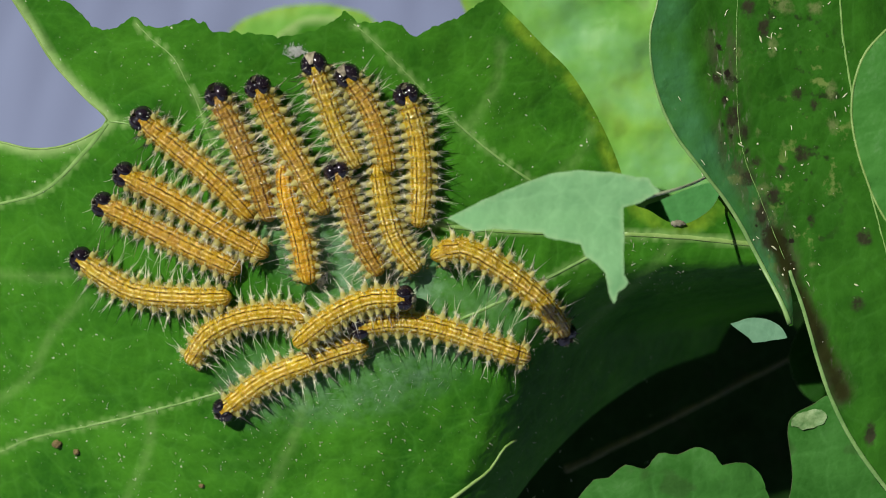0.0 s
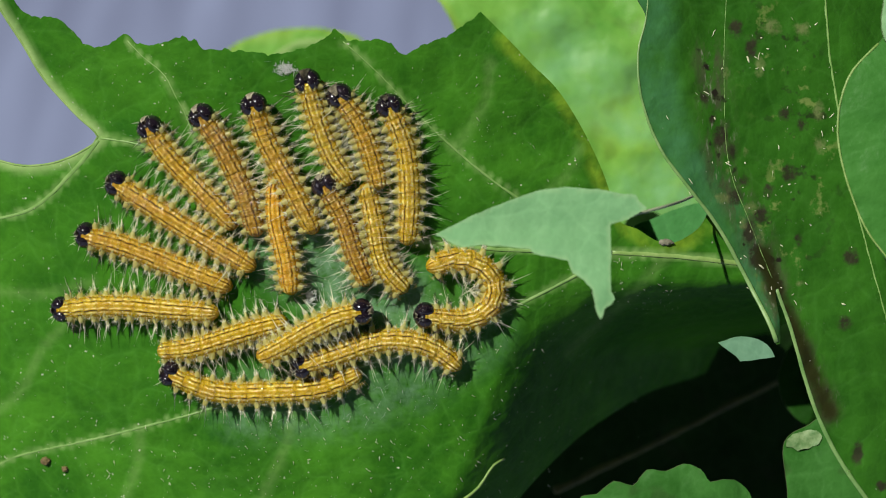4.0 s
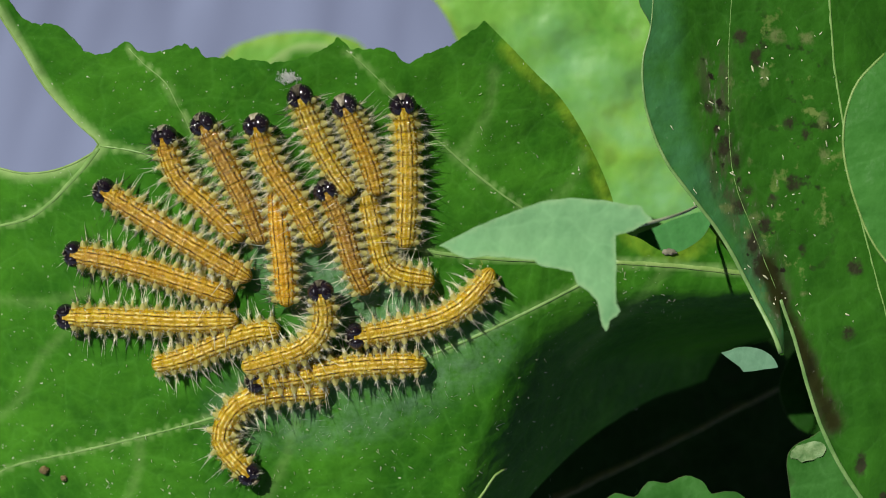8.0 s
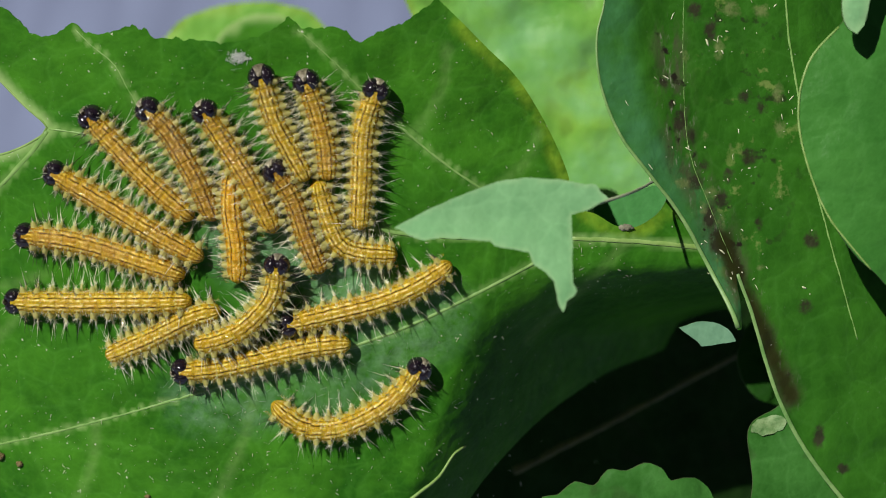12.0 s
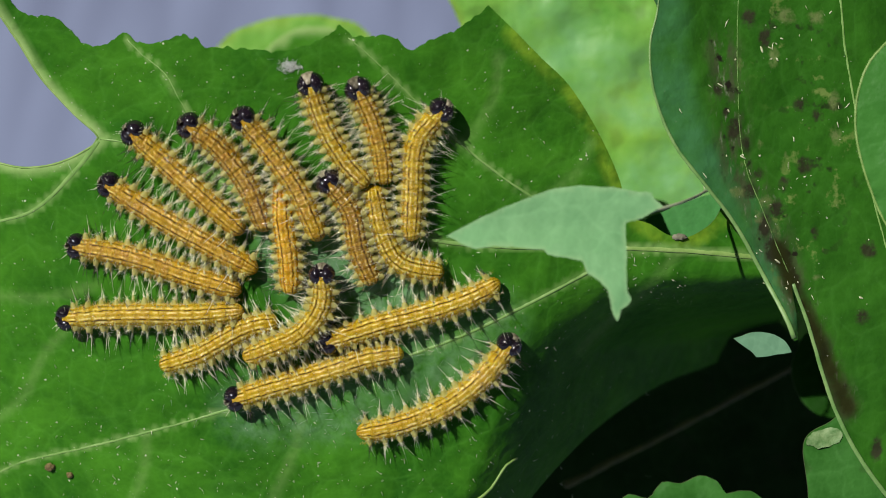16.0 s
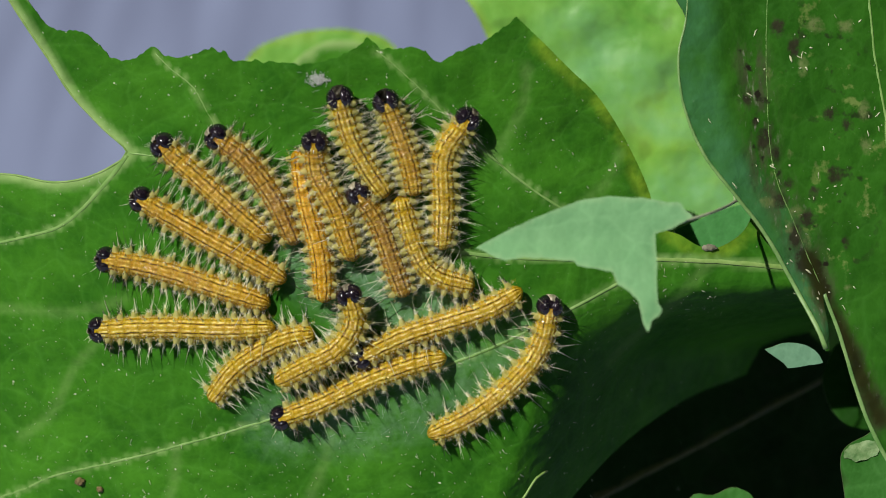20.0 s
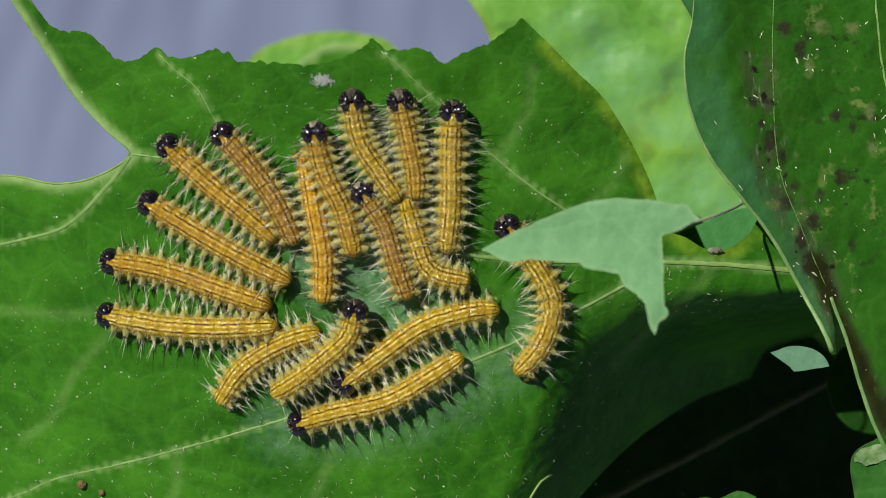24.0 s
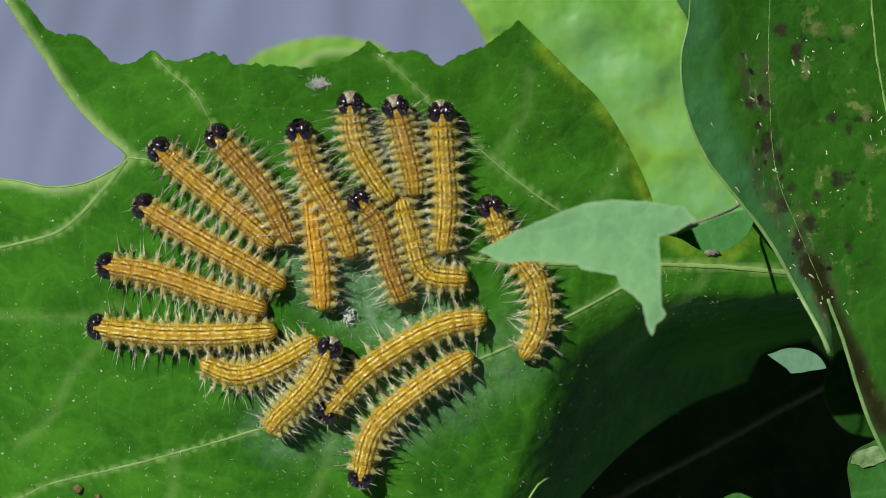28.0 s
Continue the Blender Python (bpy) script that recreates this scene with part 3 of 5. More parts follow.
# The upper lobe is added dark, standing for shadow behind the torn edge.
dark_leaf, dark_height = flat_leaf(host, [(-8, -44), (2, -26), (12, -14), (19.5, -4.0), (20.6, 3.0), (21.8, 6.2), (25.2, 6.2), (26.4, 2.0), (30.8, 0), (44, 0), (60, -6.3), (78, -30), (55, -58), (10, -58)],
                                   -43, LEAF_SHADED, "dark green leaf under the others, deep shade put into its colour", slope=(-0.5, 0.2))
vein(dark_leaf, [(13.4, -24.4), (24.8, -19.7), (39.5, -13.3), (46.6, -10.4)], dark_height, 0.6, 0.4, VEIN_SHADED)
bottom_leaf, bottom_height = flat_leaf(host, [(9.5, -27), (11.5, -22.5), (12.9, -20.8), (14.1, -20.5), (15.6, -19.4), (17.2, -19.7), (18.4, -18.4), (20.0, -18.5), (21.6, -17.9),
                                              (23.0, -18.3), (23.8, -19.4), (25.0, -19.2), (26.4, -19.5), (27.6, -21.2), (28.5, -27), (20, -32)],
                                       5, LEAF_LOW, "bright green leaf with a scalloped upper edge", bow=0.012, rim=0, step=0.8, jag=0.1)
corner_leaf, corner_height = flat_leaf(host, [(32.4, -30.1), (32.9, -21.1), (32.5, -17.1), (32.9, -15.6), (34.6, -14.6), (36.9, -13.7), (40.4, -17.5), (44.4, -30.1)], -4, LEAF_LOW,
                                       "green leaf with a whitish patch at its tip", rim=0)
# A thin whitish patch over the tip of the corner leaf.
patch_outline = [(32.7, -16.2), (33.1, -15.5), (34.2, -15.0), (35.3, -14.9), (36.0, -15.4), (35.7, -16.2), (34.7, -16.5), (33.6, -16.7)]
blade("blister", [(p.x, p.y) for p in curve_points([(*p, 0) for p in patch_outline], 0.25, True)], lambda u, v: corner_height(u, v) + 0.16 + 0.25 * noise.noise((u * 1.3, v * 1.3, 9)),
      PALE_PATCH, corner_leaf, "whitish patch", step=0.35, thick=0.1, jag=0.2, waves=0.2, rim=0)
# This leaf's partial shade lies in its darker green.
flat_leaf(host, [(36.5, -11.7), (37.1, -9.5), (38.6, -7.5), (41.9, -9.6), (43.8, -16.0), (39.8, -16.3), (37.6, -14.7)], -28, LEAF_HALF_SHADED, "small green leaf under the scarred leaf", rim=0)
flat_leaf(host, [(25.8, -6.7), (26.5, -6.5), (27.4, -6.2), (28.4, -6.2), (29.4, -6.4), (30.2, -6.9), (30.7, -7.5), (30.9, -8.0), (30.1, -8.1), (28.8, -8.3), (27.8, -8.4), (27.5, -8.0), (26.7, -7.4)], -2, LEAF_CHIP, "pale leaf tip catching the sun", step=0.5, rim=0, jag=0.05, waves=0.05)
flat_leaf(host, [(19.5, 4.1), (21.2, 4.8), (23.6, 5.8), (26.3, 6.5), (28.4, 6.4), (28.1, 1.0), (25.1, -0.6), (22.5, 0.5), (20.6, 1.9), (19.8, 3.1)], -13, LEAF_TEAL, "glossy blue-green leaf behind the torn edge", slope=(-0.05, 0.05))

# ---- the vine in front: a scarred leaf, a clean one and a small gnawed one
vine = plant("climbing vine with scarred leaves beside the chewed leaf", (0.045, 0.012, 0.0))


def big_height(u, v):
    return 4 - 0.28 * (u - 18) + 0.35 * math.sin((u - 18) * 0.35 + v * 0.08) + 2.2 * smooth(-0.5, -6, v) * smooth(31.0, 30.4, u)


big_edge = [(18.8, 25.4), (18.5, 21.5), (17.8, 18.5), (18.1, 14.6), (19.8, 10.3), (22.4, 6.9), (25.0, 3.7), (27.6, -0.7), (29.3, -4.4), (30.1, -6.7), (30.6, -5.9),
            (30.4, -2.9), (30.6, -1.8), (31.8, -4.9), (33.4, -10.0), (34.7, -13.5), (36.6, -17.1), (38.8, -20.2), (42.7, -24.9), (52.8, -29.1), (58.6, -3.1),
            (55.7, 28.3), (36.1, 30.3)]
scar_line = [(24.4, 18.8), (25.0, 12.9), (25.5, 8.9), (27.6, 5.0), (29.4, 1.0), (30.6, -2.4), (32.9, -8.0), (35.0, -12.5)]
on_scar, on_patch = near_line(scar_line, 2.4), near_line([(30, 20), (33, 14), (33, 8), (31, 2)], 5.5)
DEAD = ((28.3, 19.5, 0.45, 0.9), (23.9, 15.1, 0.5, 0.6), (25.3, 11.5, 0.55, 0.8), (26.4, 10.2, 0.4, 0.6), (31.7, 8.4, 0.6, 0.6), (29.9, 6.8, 0.45, 0.5),
        (33.1, 12.8, 0.4, 0.5), (29.2, 4.7, 0.7, 0.6), (28.6, 1.3, 0.5, 1.1), (30.1, -0.7, 0.5, 1.4), (32.7, 2.5, 0.25, 0.45), (37.6, 1.0, 0.6, 0.7), (37.0, -4.9, 0.6, 0.5),
        (26.8, 21.2, 0.5, 0.7), (38.3, -16.6, 0.45, 0.95), (31.5, 13.7, 0.5, 0.5), (40.6, -19.6, 0.5, 0.4), (24.6, 13.0, 0.3, 0.5), (27.6, 7.6, 0.4, 0.4), (28.0, 3.2, 0.5, 0.9),
        (29.6, 0.3, 0.6, 1.0), (30.7, -1.8, 0.5, 1.0), (26.8, 6.2, 0.6, 0.6))
DRY = ((29.0, 18.0, 0.45, 1.1), (30.1, 21.5, 1.0, 0.7), (33.0, 21.3, 0.8, 0.6), (34.5, 14.1, 0.5, 0.9), (34.7, 11.1, 0.5, 0.8), (28.3, 5.2, 0.7, 0.5), (25.4, 6.1, 0.9, 0.5),
       (26.0, 8.6, 0.2, 0.4), (27.7, 10.2, 0.25, 0.5), (30.2, 9.2, 0.25, 0.4), (32.9, -1.3, 0.5, 0.2), (29.2, 2.6, 0.4, 0.9), (27.4, 3.9, 0.4, 0.7), (25.9, 17.0, 0.3, 0.6))


def blotches(spots):
    """1 amid any of the spots (u, v, half width, half height), 0 away from them."""
    rows = np.array(spots)
    return lambda u, v: float(np.exp(-(((rows[:, 0] - u) / rows[:, 2]) ** 2 + ((rows[:, 1] - v) / rows[:, 3]) ** 2) * 0.7).max())


# The edge sheen and the shade by the fold are painted marks.
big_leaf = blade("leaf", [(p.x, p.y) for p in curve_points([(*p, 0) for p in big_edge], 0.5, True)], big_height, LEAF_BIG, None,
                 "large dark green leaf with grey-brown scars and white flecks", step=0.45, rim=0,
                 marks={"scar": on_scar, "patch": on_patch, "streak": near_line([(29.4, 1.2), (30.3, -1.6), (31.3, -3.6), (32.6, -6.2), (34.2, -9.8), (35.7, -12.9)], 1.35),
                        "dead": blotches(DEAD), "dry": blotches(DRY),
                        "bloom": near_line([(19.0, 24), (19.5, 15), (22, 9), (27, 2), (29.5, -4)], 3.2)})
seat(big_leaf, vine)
# Pale slivers stand in for glints and small marks along the scars.
rng = random.Random(11)
bm = bmesh.new()
for k in range(64):
    u, v, wide, high = rng.choice(DRY + DEAD[:11])
    spot = Vector((u + rng.gauss(0, 1.1 * wide + 0.3), v + rng.gauss(0, 1.1 * high + 0.3), 0)) if k < 46 else Vector((rng.uniform(20, 40), rng.uniform(-6, 22), 0))
    long = rng.choice((0.08, 0.1, 0.12, 0.2, 0.3)) * rng.uniform(0.8, 1.2)
    a = radians(rng.gauss(-68, 40))
    ends = []
    for t in (-1, -0.4, 0.5, 1):
        q = spot + Vector((math.cos(a), math.sin(a), 0)) * long * t + Vector((rng.gauss(0, 0.03), 0, 0))
        q.z = big_height(q.x, q.y) + 0.03 + 0.12 * (noise.noise((q.x * 0.22, q.y * 0.22, 1)) * 2 + noise.noise((q.x * 0.7, q.y * 0.7, 5)))
        ends.append(q * MM)
    fat = rng.choice((0.03, 0.04, 0.05, 0.09)) * rng.uniform(0.8, 1.2) * MM
    tube(bm, ends, [0.3 * fat, fat, 0.8 * fat, 0.3 * fat], 5, 0.5)
tagged(part("flecks", bm, FLECK, big_leaf, "small white flecks and modelled glints along the scars"), kind="stuff")
vein(big_leaf, [(35.0, 25.2), (35.5, 19.2), (36.6, 12.7), (37.7, 7.1), (39.3, 1.1), (42, -8)], big_height, 0.12, 0.07, VEIN)
vein(big_leaf, [(26.0, 24.8), (25.7, 16.8), (26.1, 9.4), (28.0, 4.2), (30.2, -0.9)], big_height, 0.03, 0.04, VEIN)
vein(big_leaf, [(30.6, -1.9), (31.8, -4.9), (33.4, -10.0), (34.7, -13.5), (36.6, -17.1), (38.8, -20.2), (42.7, -24.9)], big_height, 0.16, 0.22, MARGIN, "folded_margin", 0.0, "pale folded margin", 0.3)
vein(big_leaf, [(18.8, 25.4), (18.5, 21.5), (17.8, 18.5), (18.1, 14.6), (19.8, 10.3), (22.4, 6.9), (25.0, 3.7), (27.6, -0.7), (29.3, -4.4), (30.1, -6.5)], big_height, 0.05, 0.22, MARGIN, "margin", 0.0, "pale green margin", 0.3)

front_leaf, front_height = flat_leaf(vine, [(40.7, 22.6), (37.5, 18.8), (35.3, 16.5), (34.3, 14.1), (34.0, 11.3), (34.4, 8.5), (35.3, 5.7), (36.8, 2.6), (40.2, -1.4), (47.4, -5.6), (51.7, 11.3), (45.9, 20.7)],
                                     9, LEAF_FRONT, "clean mid-green leaf with a pale rim", bow=0.008, rim=0, step=1.2)
vein(front_leaf, [(37.5, 18.8), (35.3, 16.5), (34.3, 14.1), (34.0, 11.3), (34.4, 8.5), (35.3, 5.7), (36.8, 2.6), (40.2, -1.4)], front_height, 0.09, 0.08, VEIN_PALE, "margin", 0.05, "pale rim", 0.5)
flat_leaf(vine, [(37.9, 25.5), (36.8, 20.2), (37.4, 18.2), (38.6, 18.5), (39.8, 25.5)], 12, LEAF_PALE, "pale tip of a hanging leaf", step=0.6)


def gnawed_height(u, v):
    return 14.0 + 0.45 * max(0.0, 3 - v) + 0.02 * (u - 8) - 0.02 * (v - 3) ** 2


gnawed_edge = [(0.3, 2.4), (1.8, 3.2), (4.0, 4.3), (6.3, 5.2), (8.5, 6.0), (10.8, 6.3), (12.7, 6.2), (13.9, 6.1), (15.2, 5.8), (16.5, 5.7), (16.7, 5.2), (17.4, 4.6), (15.8, 3.7), (14.4, 3.3), (14.4, 0.8), (14.3, -2.1), (14.6, -2.7), (14.3, -3.1), (13.8, -3.5), (13.5, -4.3), (13.2, -3.9), (13.0, -3.1), (12.9, -2.0), (12.2, -1.2), (11.3, -0.6), (10.9, 0.4), (9.3, 0.7), (8.2, 0.9), (7.9, 1.3), (5.5, 1.5), (4.1, 1.6), (2.7, 1.4), (2.0, 1.6), (1.1, 2.1)]
gnawed = []
for k, p in enumerate(gnawed_edge):
    q = gnawed_edge[(k + 1) % len(gnawed_edge)]
    for t in (0, 0.33, 0.67):
        gnawed.append((p[0] + (q[0] - p[0]) * t , p[1] + (q[1] - p[1]) * t))
small_leaf = seat(blade("leaf", gnawed, gnawed_height, LEAF_PALE, None, "small pale grey-green leaf remnant with gnawed edges", step=0.4, thick=0.18, jag=0.09, waves=0.05, rim=0.12), vine)
petiole = [Vector(p) * MM for p in curve_points([(14.4, 3.5, 12.9), (17.0, 4.3, 11.5), (19.5, 5.0, 9.5), (21.6, 5.7, 5.0), (22.8, 6.2, 2.1), (24.6, 6.9, 0.6)], 0.8)]
part("petiole", tube(bmesh.new(), petiole, [0.13 * MM] * len(petiole)), TWIG, small_leaf, "thin grey-brown stalk")
stem(vine, [(50, -10, 4), (49, -14, -6), below(49, -14, -8, 30), below(48, -14, -8, 140), below(46, -10, -8, 560)], 0.9, 2.4)

# ---- the shrub behind
shrub = plant("lime green shrub behind, out of focus", (0.02, 0.13, 0.0))
# Pale glare and a yellow glow on the lime leaf, painted as colour.
lime_a, lime_b = near_line([(12.9, 26.4), (17.4, 21.8), (23.8, 19.2), (27.0, 17.8)], 7.0), near_line([(23.7, 9.2), (26.9, 10.1), (30.8, 8.8)], 5.0)
flat_leaf(shrub, [(-8, 50), (2.0, 28.8), (4.3, 23.6), (7.6, 15.8), (14.1, 5.9), (23.3, -3), (40.0, -4), (52, 15.8), (48, 52), (20, 62)], -45, LEAF_LIME,
          "broad lime green leaf with dark spots, sunlit", step=1.6, waves=0.5,
          marks={"yellow": near_line([(21.8, 16.9), (25.0, 15.0), (29.5, 13.2)], 5.5), "bloom": lambda u, v: max(0.8 * lime_a(u, v), lime_b(u, v))})
flat_leaf(shrub, [(-32, 20.2), (-28.0, 28.3), (-23.6, 31.0), (-18.0, 32.0), (-13.0, 31.6), (-8.5, 29.3), (-2, 18), (-16.5, 12)], -70, LEAF_LIME, "rounded lime leaf top in the sun", step=1.6)
flat_leaf(shrub, [(-23.9, 19.4), (-21.4, 26.0), (-18.6, 28.6), (-15.5, 29.4), (-11.5, 28.0), (-6.5, 18.9), (-16.8, 12.0)], -62, LEAF_MAIN, "rounded green leaf in front of a lime one", step=1.6)
stem(shrub, [(36, -3, -46), (38, -10, -60), below(38, -20, -60, 60), below(30, -20, -62, 520)], 1.0, 3.0)
stem(shrub, [(-12, 13, -71), (-6, 2, -76), below(10, 0, -76, 80), below(28, -20, -64, 420)], 0.8, 2.0)


# ---- caterpillars
SEGMENTS = 12
LENGTH, RADIUS = 1.32, 1.3


def bulge(x):
    return 0.945 + 0.055 * math.cos(x * math.pi) - 0.010 * math.cos(x * math.pi * 3)


def segment_mesh(tail=False):
    """One ring of the body: a short barrel with a pinch at both ends and a fold in the middle."""
    bm = bmesh.new()
    rings = []
    steps = (-0.64, -0.5, -0.32, -0.14, 0.04, 0.2, 0.36, 0.52, 0.64)
    for x in steps:
        r = RADIUS * bulge(x * 1.55) * (0.985 if abs(x - 0.04) < 0.05 else 1.0)
        if tail:
            r *= math.sqrt(max(0.02, 1 - max(0.0, (0.3 - x) / 0.96) ** 2.2))
        ring = []
        for k in range(20):
            a = 2 * math.pi * k / 20
            flat = 0.86 if math.cos(a) < -0.4 else 1.0
            ring.append(bm.verts.new(Vector((x * LENGTH, math.sin(a) * r, math.cos(a) * r * flat * 0.96)) * MM))
        rings.append(ring)
    for a, b in zip(rings, rings[1:]):
        for k in range(20):
            bm.faces.new((a[k], b[k], b[(k + 1) % 20], a[(k + 1) % 20]))
    if tail:
        bm.faces.new(rings[0])
    mesh = bpy.data.meshes.new("body_segment")
    bm.to_mesh(mesh)
    bm.free()
    mesh.polygons.foreach_set("use_smooth", [True] * len(mesh.polygons))
    return mesh


def prick(bm, base, tip, r, sides, slot):
    """A thin cone from base to tip (mm)."""
    along = (tip - base).normalized()
    side = along.orthogonal().normalized()
    up = along.cross(side)
    ring = [bm.verts.new((base + (math.cos(a) * side + math.sin(a) * up) * r) * MM) for a in (2 * math.pi * k / sides for k in range(sides))]
    end = bm.verts.new(tip * MM)
    for k in range(sides):
        bm.faces.new((ring[k], ring[(k + 1) % sides], end)).material_index = slot


def stub(bm, base, out, length, r0, r1, slot):
    """A fleshy blunt cone that stands on base (mm)."""
    side = out.orthogonal().normalized()
    up = out.cross(side)
    rings = []
    for f, r in ((-0.15, r0 * 1.1), (0.25, r0 * 0.82), (0.7, (r0 + r1) * 0.46), (0.95, r1)):
        rings.append([bm.verts.new((base + out * length * f + (math.cos(a) * side + math.sin(a) * up) * r) * MM) for a in (2 * math.pi * k / 7 for k in range(7))])
    end = bm.verts.new((base + out * length * 1.06) * MM)
    for p, q in zip(rings, rings[1:]):
        for k in range(7):
            bm.faces.new((p[k], p[(k + 1) % 7], q[(k + 1) % 7], q[k])).material_index = slot
    for k in range(7):
        bm.faces.new((rings[-1][k], rings[-1][(k + 1) % 7], end)).material_index = slot
    for face in bm.faces:
        face.smooth = True


# rows of stubs on a body ring: degrees from the back, length, thickness at foot and tip, side hairs, long needles
SCOLI = ((38, 0.26, 0.13, 0.04, 5, 0), (70, 0.60, 0.34, 0.11, 22, 1), (100, 0.80, 0.22, 0.06, 24, 3))


def bristle_mesh(seed, dark, reach=1.0, back=0.5):
    """The branched stubs round one body ring, each with a spray of stiff hairs. dark: the share of dark hairs; back: the same on the back."""
    rng = random.Random(seed)
    bm = bmesh.new()
    for side in (-1, 1):
        for angle, long, r0, r1, hairs, needles in SCOLI:
            a = radians(side * (angle + rng.uniform(-5, 5)))
            out = Vector((rng.uniform(-0.16, 0.16), math.sin(a), math.cos(a))).normalized()
            base = Vector((rng.uniform(-0.08, 0.08), math.sin(a) * RADIUS * 0.95, math.cos(a) * RADIUS * 0.91))
            length = reach * long * rng.uniform(0.85, 1.15)
            tip = base + out * length
            share = back if angle < 50 else dark
            stub(bm, base, out, length, r0 * rng.uniform(0.9, 1.1), r1, 0)
            for k in range(hairs):
                spread = Vector((rng.uniform(-1, 1), rng.uniform(-1, 1), rng.uniform(-1, 1)))
                way_out = (out * rng.uniform(0.6, 1.2) + spread * 0.7).normalized()
                root = base + out * length * rng.uniform(0.35, 1.0)
                prick(bm, root, root + way_out * reach * rng.uniform(0.25, 0.85) * (0.7 if angle < 50 else 1), 0.022, 3, 2 if rng.random() < share else 1)
            prick(bm, tip - out * 0.1, tip + out * reach * rng.uniform(0.3, 0.6), 0.04, 4, 2 if rng.random() < share + 0.25 else 0)
            for k in range(needles):
                way_out = (out + Vector((rng.uniform(-0.28, 0.28), 0, rng.uniform(-0.1, 0.25)))).normalized()
                prick(bm, tip - out * 0.2, tip + way_out * reach * rng.uniform(0.7, 2.5), 0.032, 4, 2 if rng.random() < dark else 1)
    for k in range(150):
        a = radians(rng.choice((rng.uniform(-125, 125), rng.choice((-1, 1)) * rng.gauss(88, 22))))
        out = Vector((rng.uniform(-0.5, 0.5), math.sin(a), math.cos(a))).normalized()
        root = Vector((rng.uniform(-0.62, 0.62) * LENGTH, math.sin(a) * RADIUS * 0.95, math.cos(a) * RADIUS * 0.91))
        prick(bm, root, root + out * rng.uniform(0.06, 0.14 + 0.5 * math.sin(a) ** 2), 0.016, 3, 3 if rng.random() < 0.6 else 1)
    mesh = bpy.data.meshes.new("bristles")
    bm.to_mesh(mesh)
    bm.free()
    for mat in (SPINE, HAIR, DARK_HAIR, FUZZ):
        mesh.materials.append(mat)
    return mesh


def head_mesh():
    """Two glossy lobes that meet in a groove."""
    bm = bmesh.new()
    bmesh.ops.create_uvsphere(bm, u_segments=28, v_segments=18, radius=1)
    for vert in bm.verts:
        p = vert.co
        groove = 0.24 * math.exp(-(p.y / 0.20) ** 2) * max(0.0, p.z + 0.55 + max(0.0, p.x) * 0.4)
        k = 1 - groove
        vert.co = Vector((p.x * 0.92 * k, p.y * 1.12, p.z * 1.02 * k)) * 1.06 * MM
    mesh = bpy.data.meshes.new("head")
    bm.to_mesh(mesh)
    bm.free()
    mesh.polygons.foreach_set("use_smooth", [True] * len(mesh.polygons))
    mesh.materials.append(HEAD)
    return mesh


def face_mesh():
    """The pale wedge of the face, between the lobes at the front."""
    bm = bmesh.new()
    rows = []
    for i in range(6):
        a = radians(28 - 21 * i)
        half = 0.16 + 0.11 * i if i < 5 else 0.46
        rows.append([bm.verts.new(Vector((0.92 * math.cos(a) * 1.05 + 0.02, half * s * 1.0, 1.02 * math.sin(a) * 1.02)) * 1.05 * (1 - 0.10 * s * s) * MM) for s in (-1, -0.5, 0, 0.5, 1)])
    for p, q in zip(rows, rows[1:]):
        for k in range(4):
            bm.faces.new((p[k], p[k + 1], q[k + 1], q[k]))
    bmesh.ops.solidify(bm, geom=bm.faces[:], thickness=0.12 * MM)
    mesh = bpy.data.meshes.new("face_plate")
    bm.to_mesh(mesh)
    bm.free()
    mesh.polygons.foreach_set("use_smooth", [True] * len(mesh.polygons))
    mesh.materials.append(FACE)
    return mesh


def crown_mesh(seed):
    """Short dark and pale prickles on the head."""
    rng = random.Random(seed)
    bm = bmesh.new()
    for k in range(10):
        out = Vector((rng.uniform(-0.2, 1), rng.uniform(-1, 1), rng.uniform(-0.3, 1))).normalized()
        base = Vector((out.x * 0.92, out.y * 1.12, out.z * 1.02))
        bend = Vector((rng.uniform(-0.4, 0.4), rng.uniform(-0.4, 0.4), rng.uniform(-0.4, 0.4)))
        prick(bm, base, base + (out + bend) * rng.uniform(0.3, 0.75), 0.026, 3, 0 if rng.random() < 0.4 else 1)
    for k in range(24):
        out = Vector((rng.uniform(0.3, 1), rng.uniform(-0.8, 0.8), rng.uniform(-0.4, 0.7))).normalized()
        base = Vector((out.x * 0.96, out.y * 1.1, out.z * 1.02))
        prick(bm, base, base + (out + Vector((0, rng.uniform(-0.5, 0.5), rng.uniform(-0.3, 0.5)))) * rng.uniform(0.10, 0.28), 0.014, 3, 1)
    for s in (-1, 1):
        out = Vector((0.25, 0.62 * s, 0.8)).normalized()
        prick(bm, out * 1.0, out * 1.6, 0.07, 6, 0)
    mesh = bpy.data.meshes.new("head_bristles")
    bm.to_mesh(mesh)
    bm.free()
    mesh.materials.append(DARK_HAIR)
    mesh.materials.append(HAIR)
    return mesh


SEGMENT_MESH, TAIL_MESH = {}, {}
for skin in (GOLD, AMBER, ORANGE, BROWN):
    TAIL_MESH[skin.name] = segment_mesh(True)
    TAIL_MESH[skin.name].materials.append(skin)
    SEGMENT_MESH[skin.name] = segment_mesh()
    SEGMENT_MESH[skin.name].materials.append(skin)
BRISTLE_MID = [bristle_mesh(k, 0.08) for k in range(6)]
BRISTLE_END = [bristle_mesh(20 + k, 0.65, 1.1, 0.8) for k in range(4)]
BRISTLE_BLACK = [bristle_mesh(40 + k, 0.25, 0.95, 1.0) for k in range(4)]
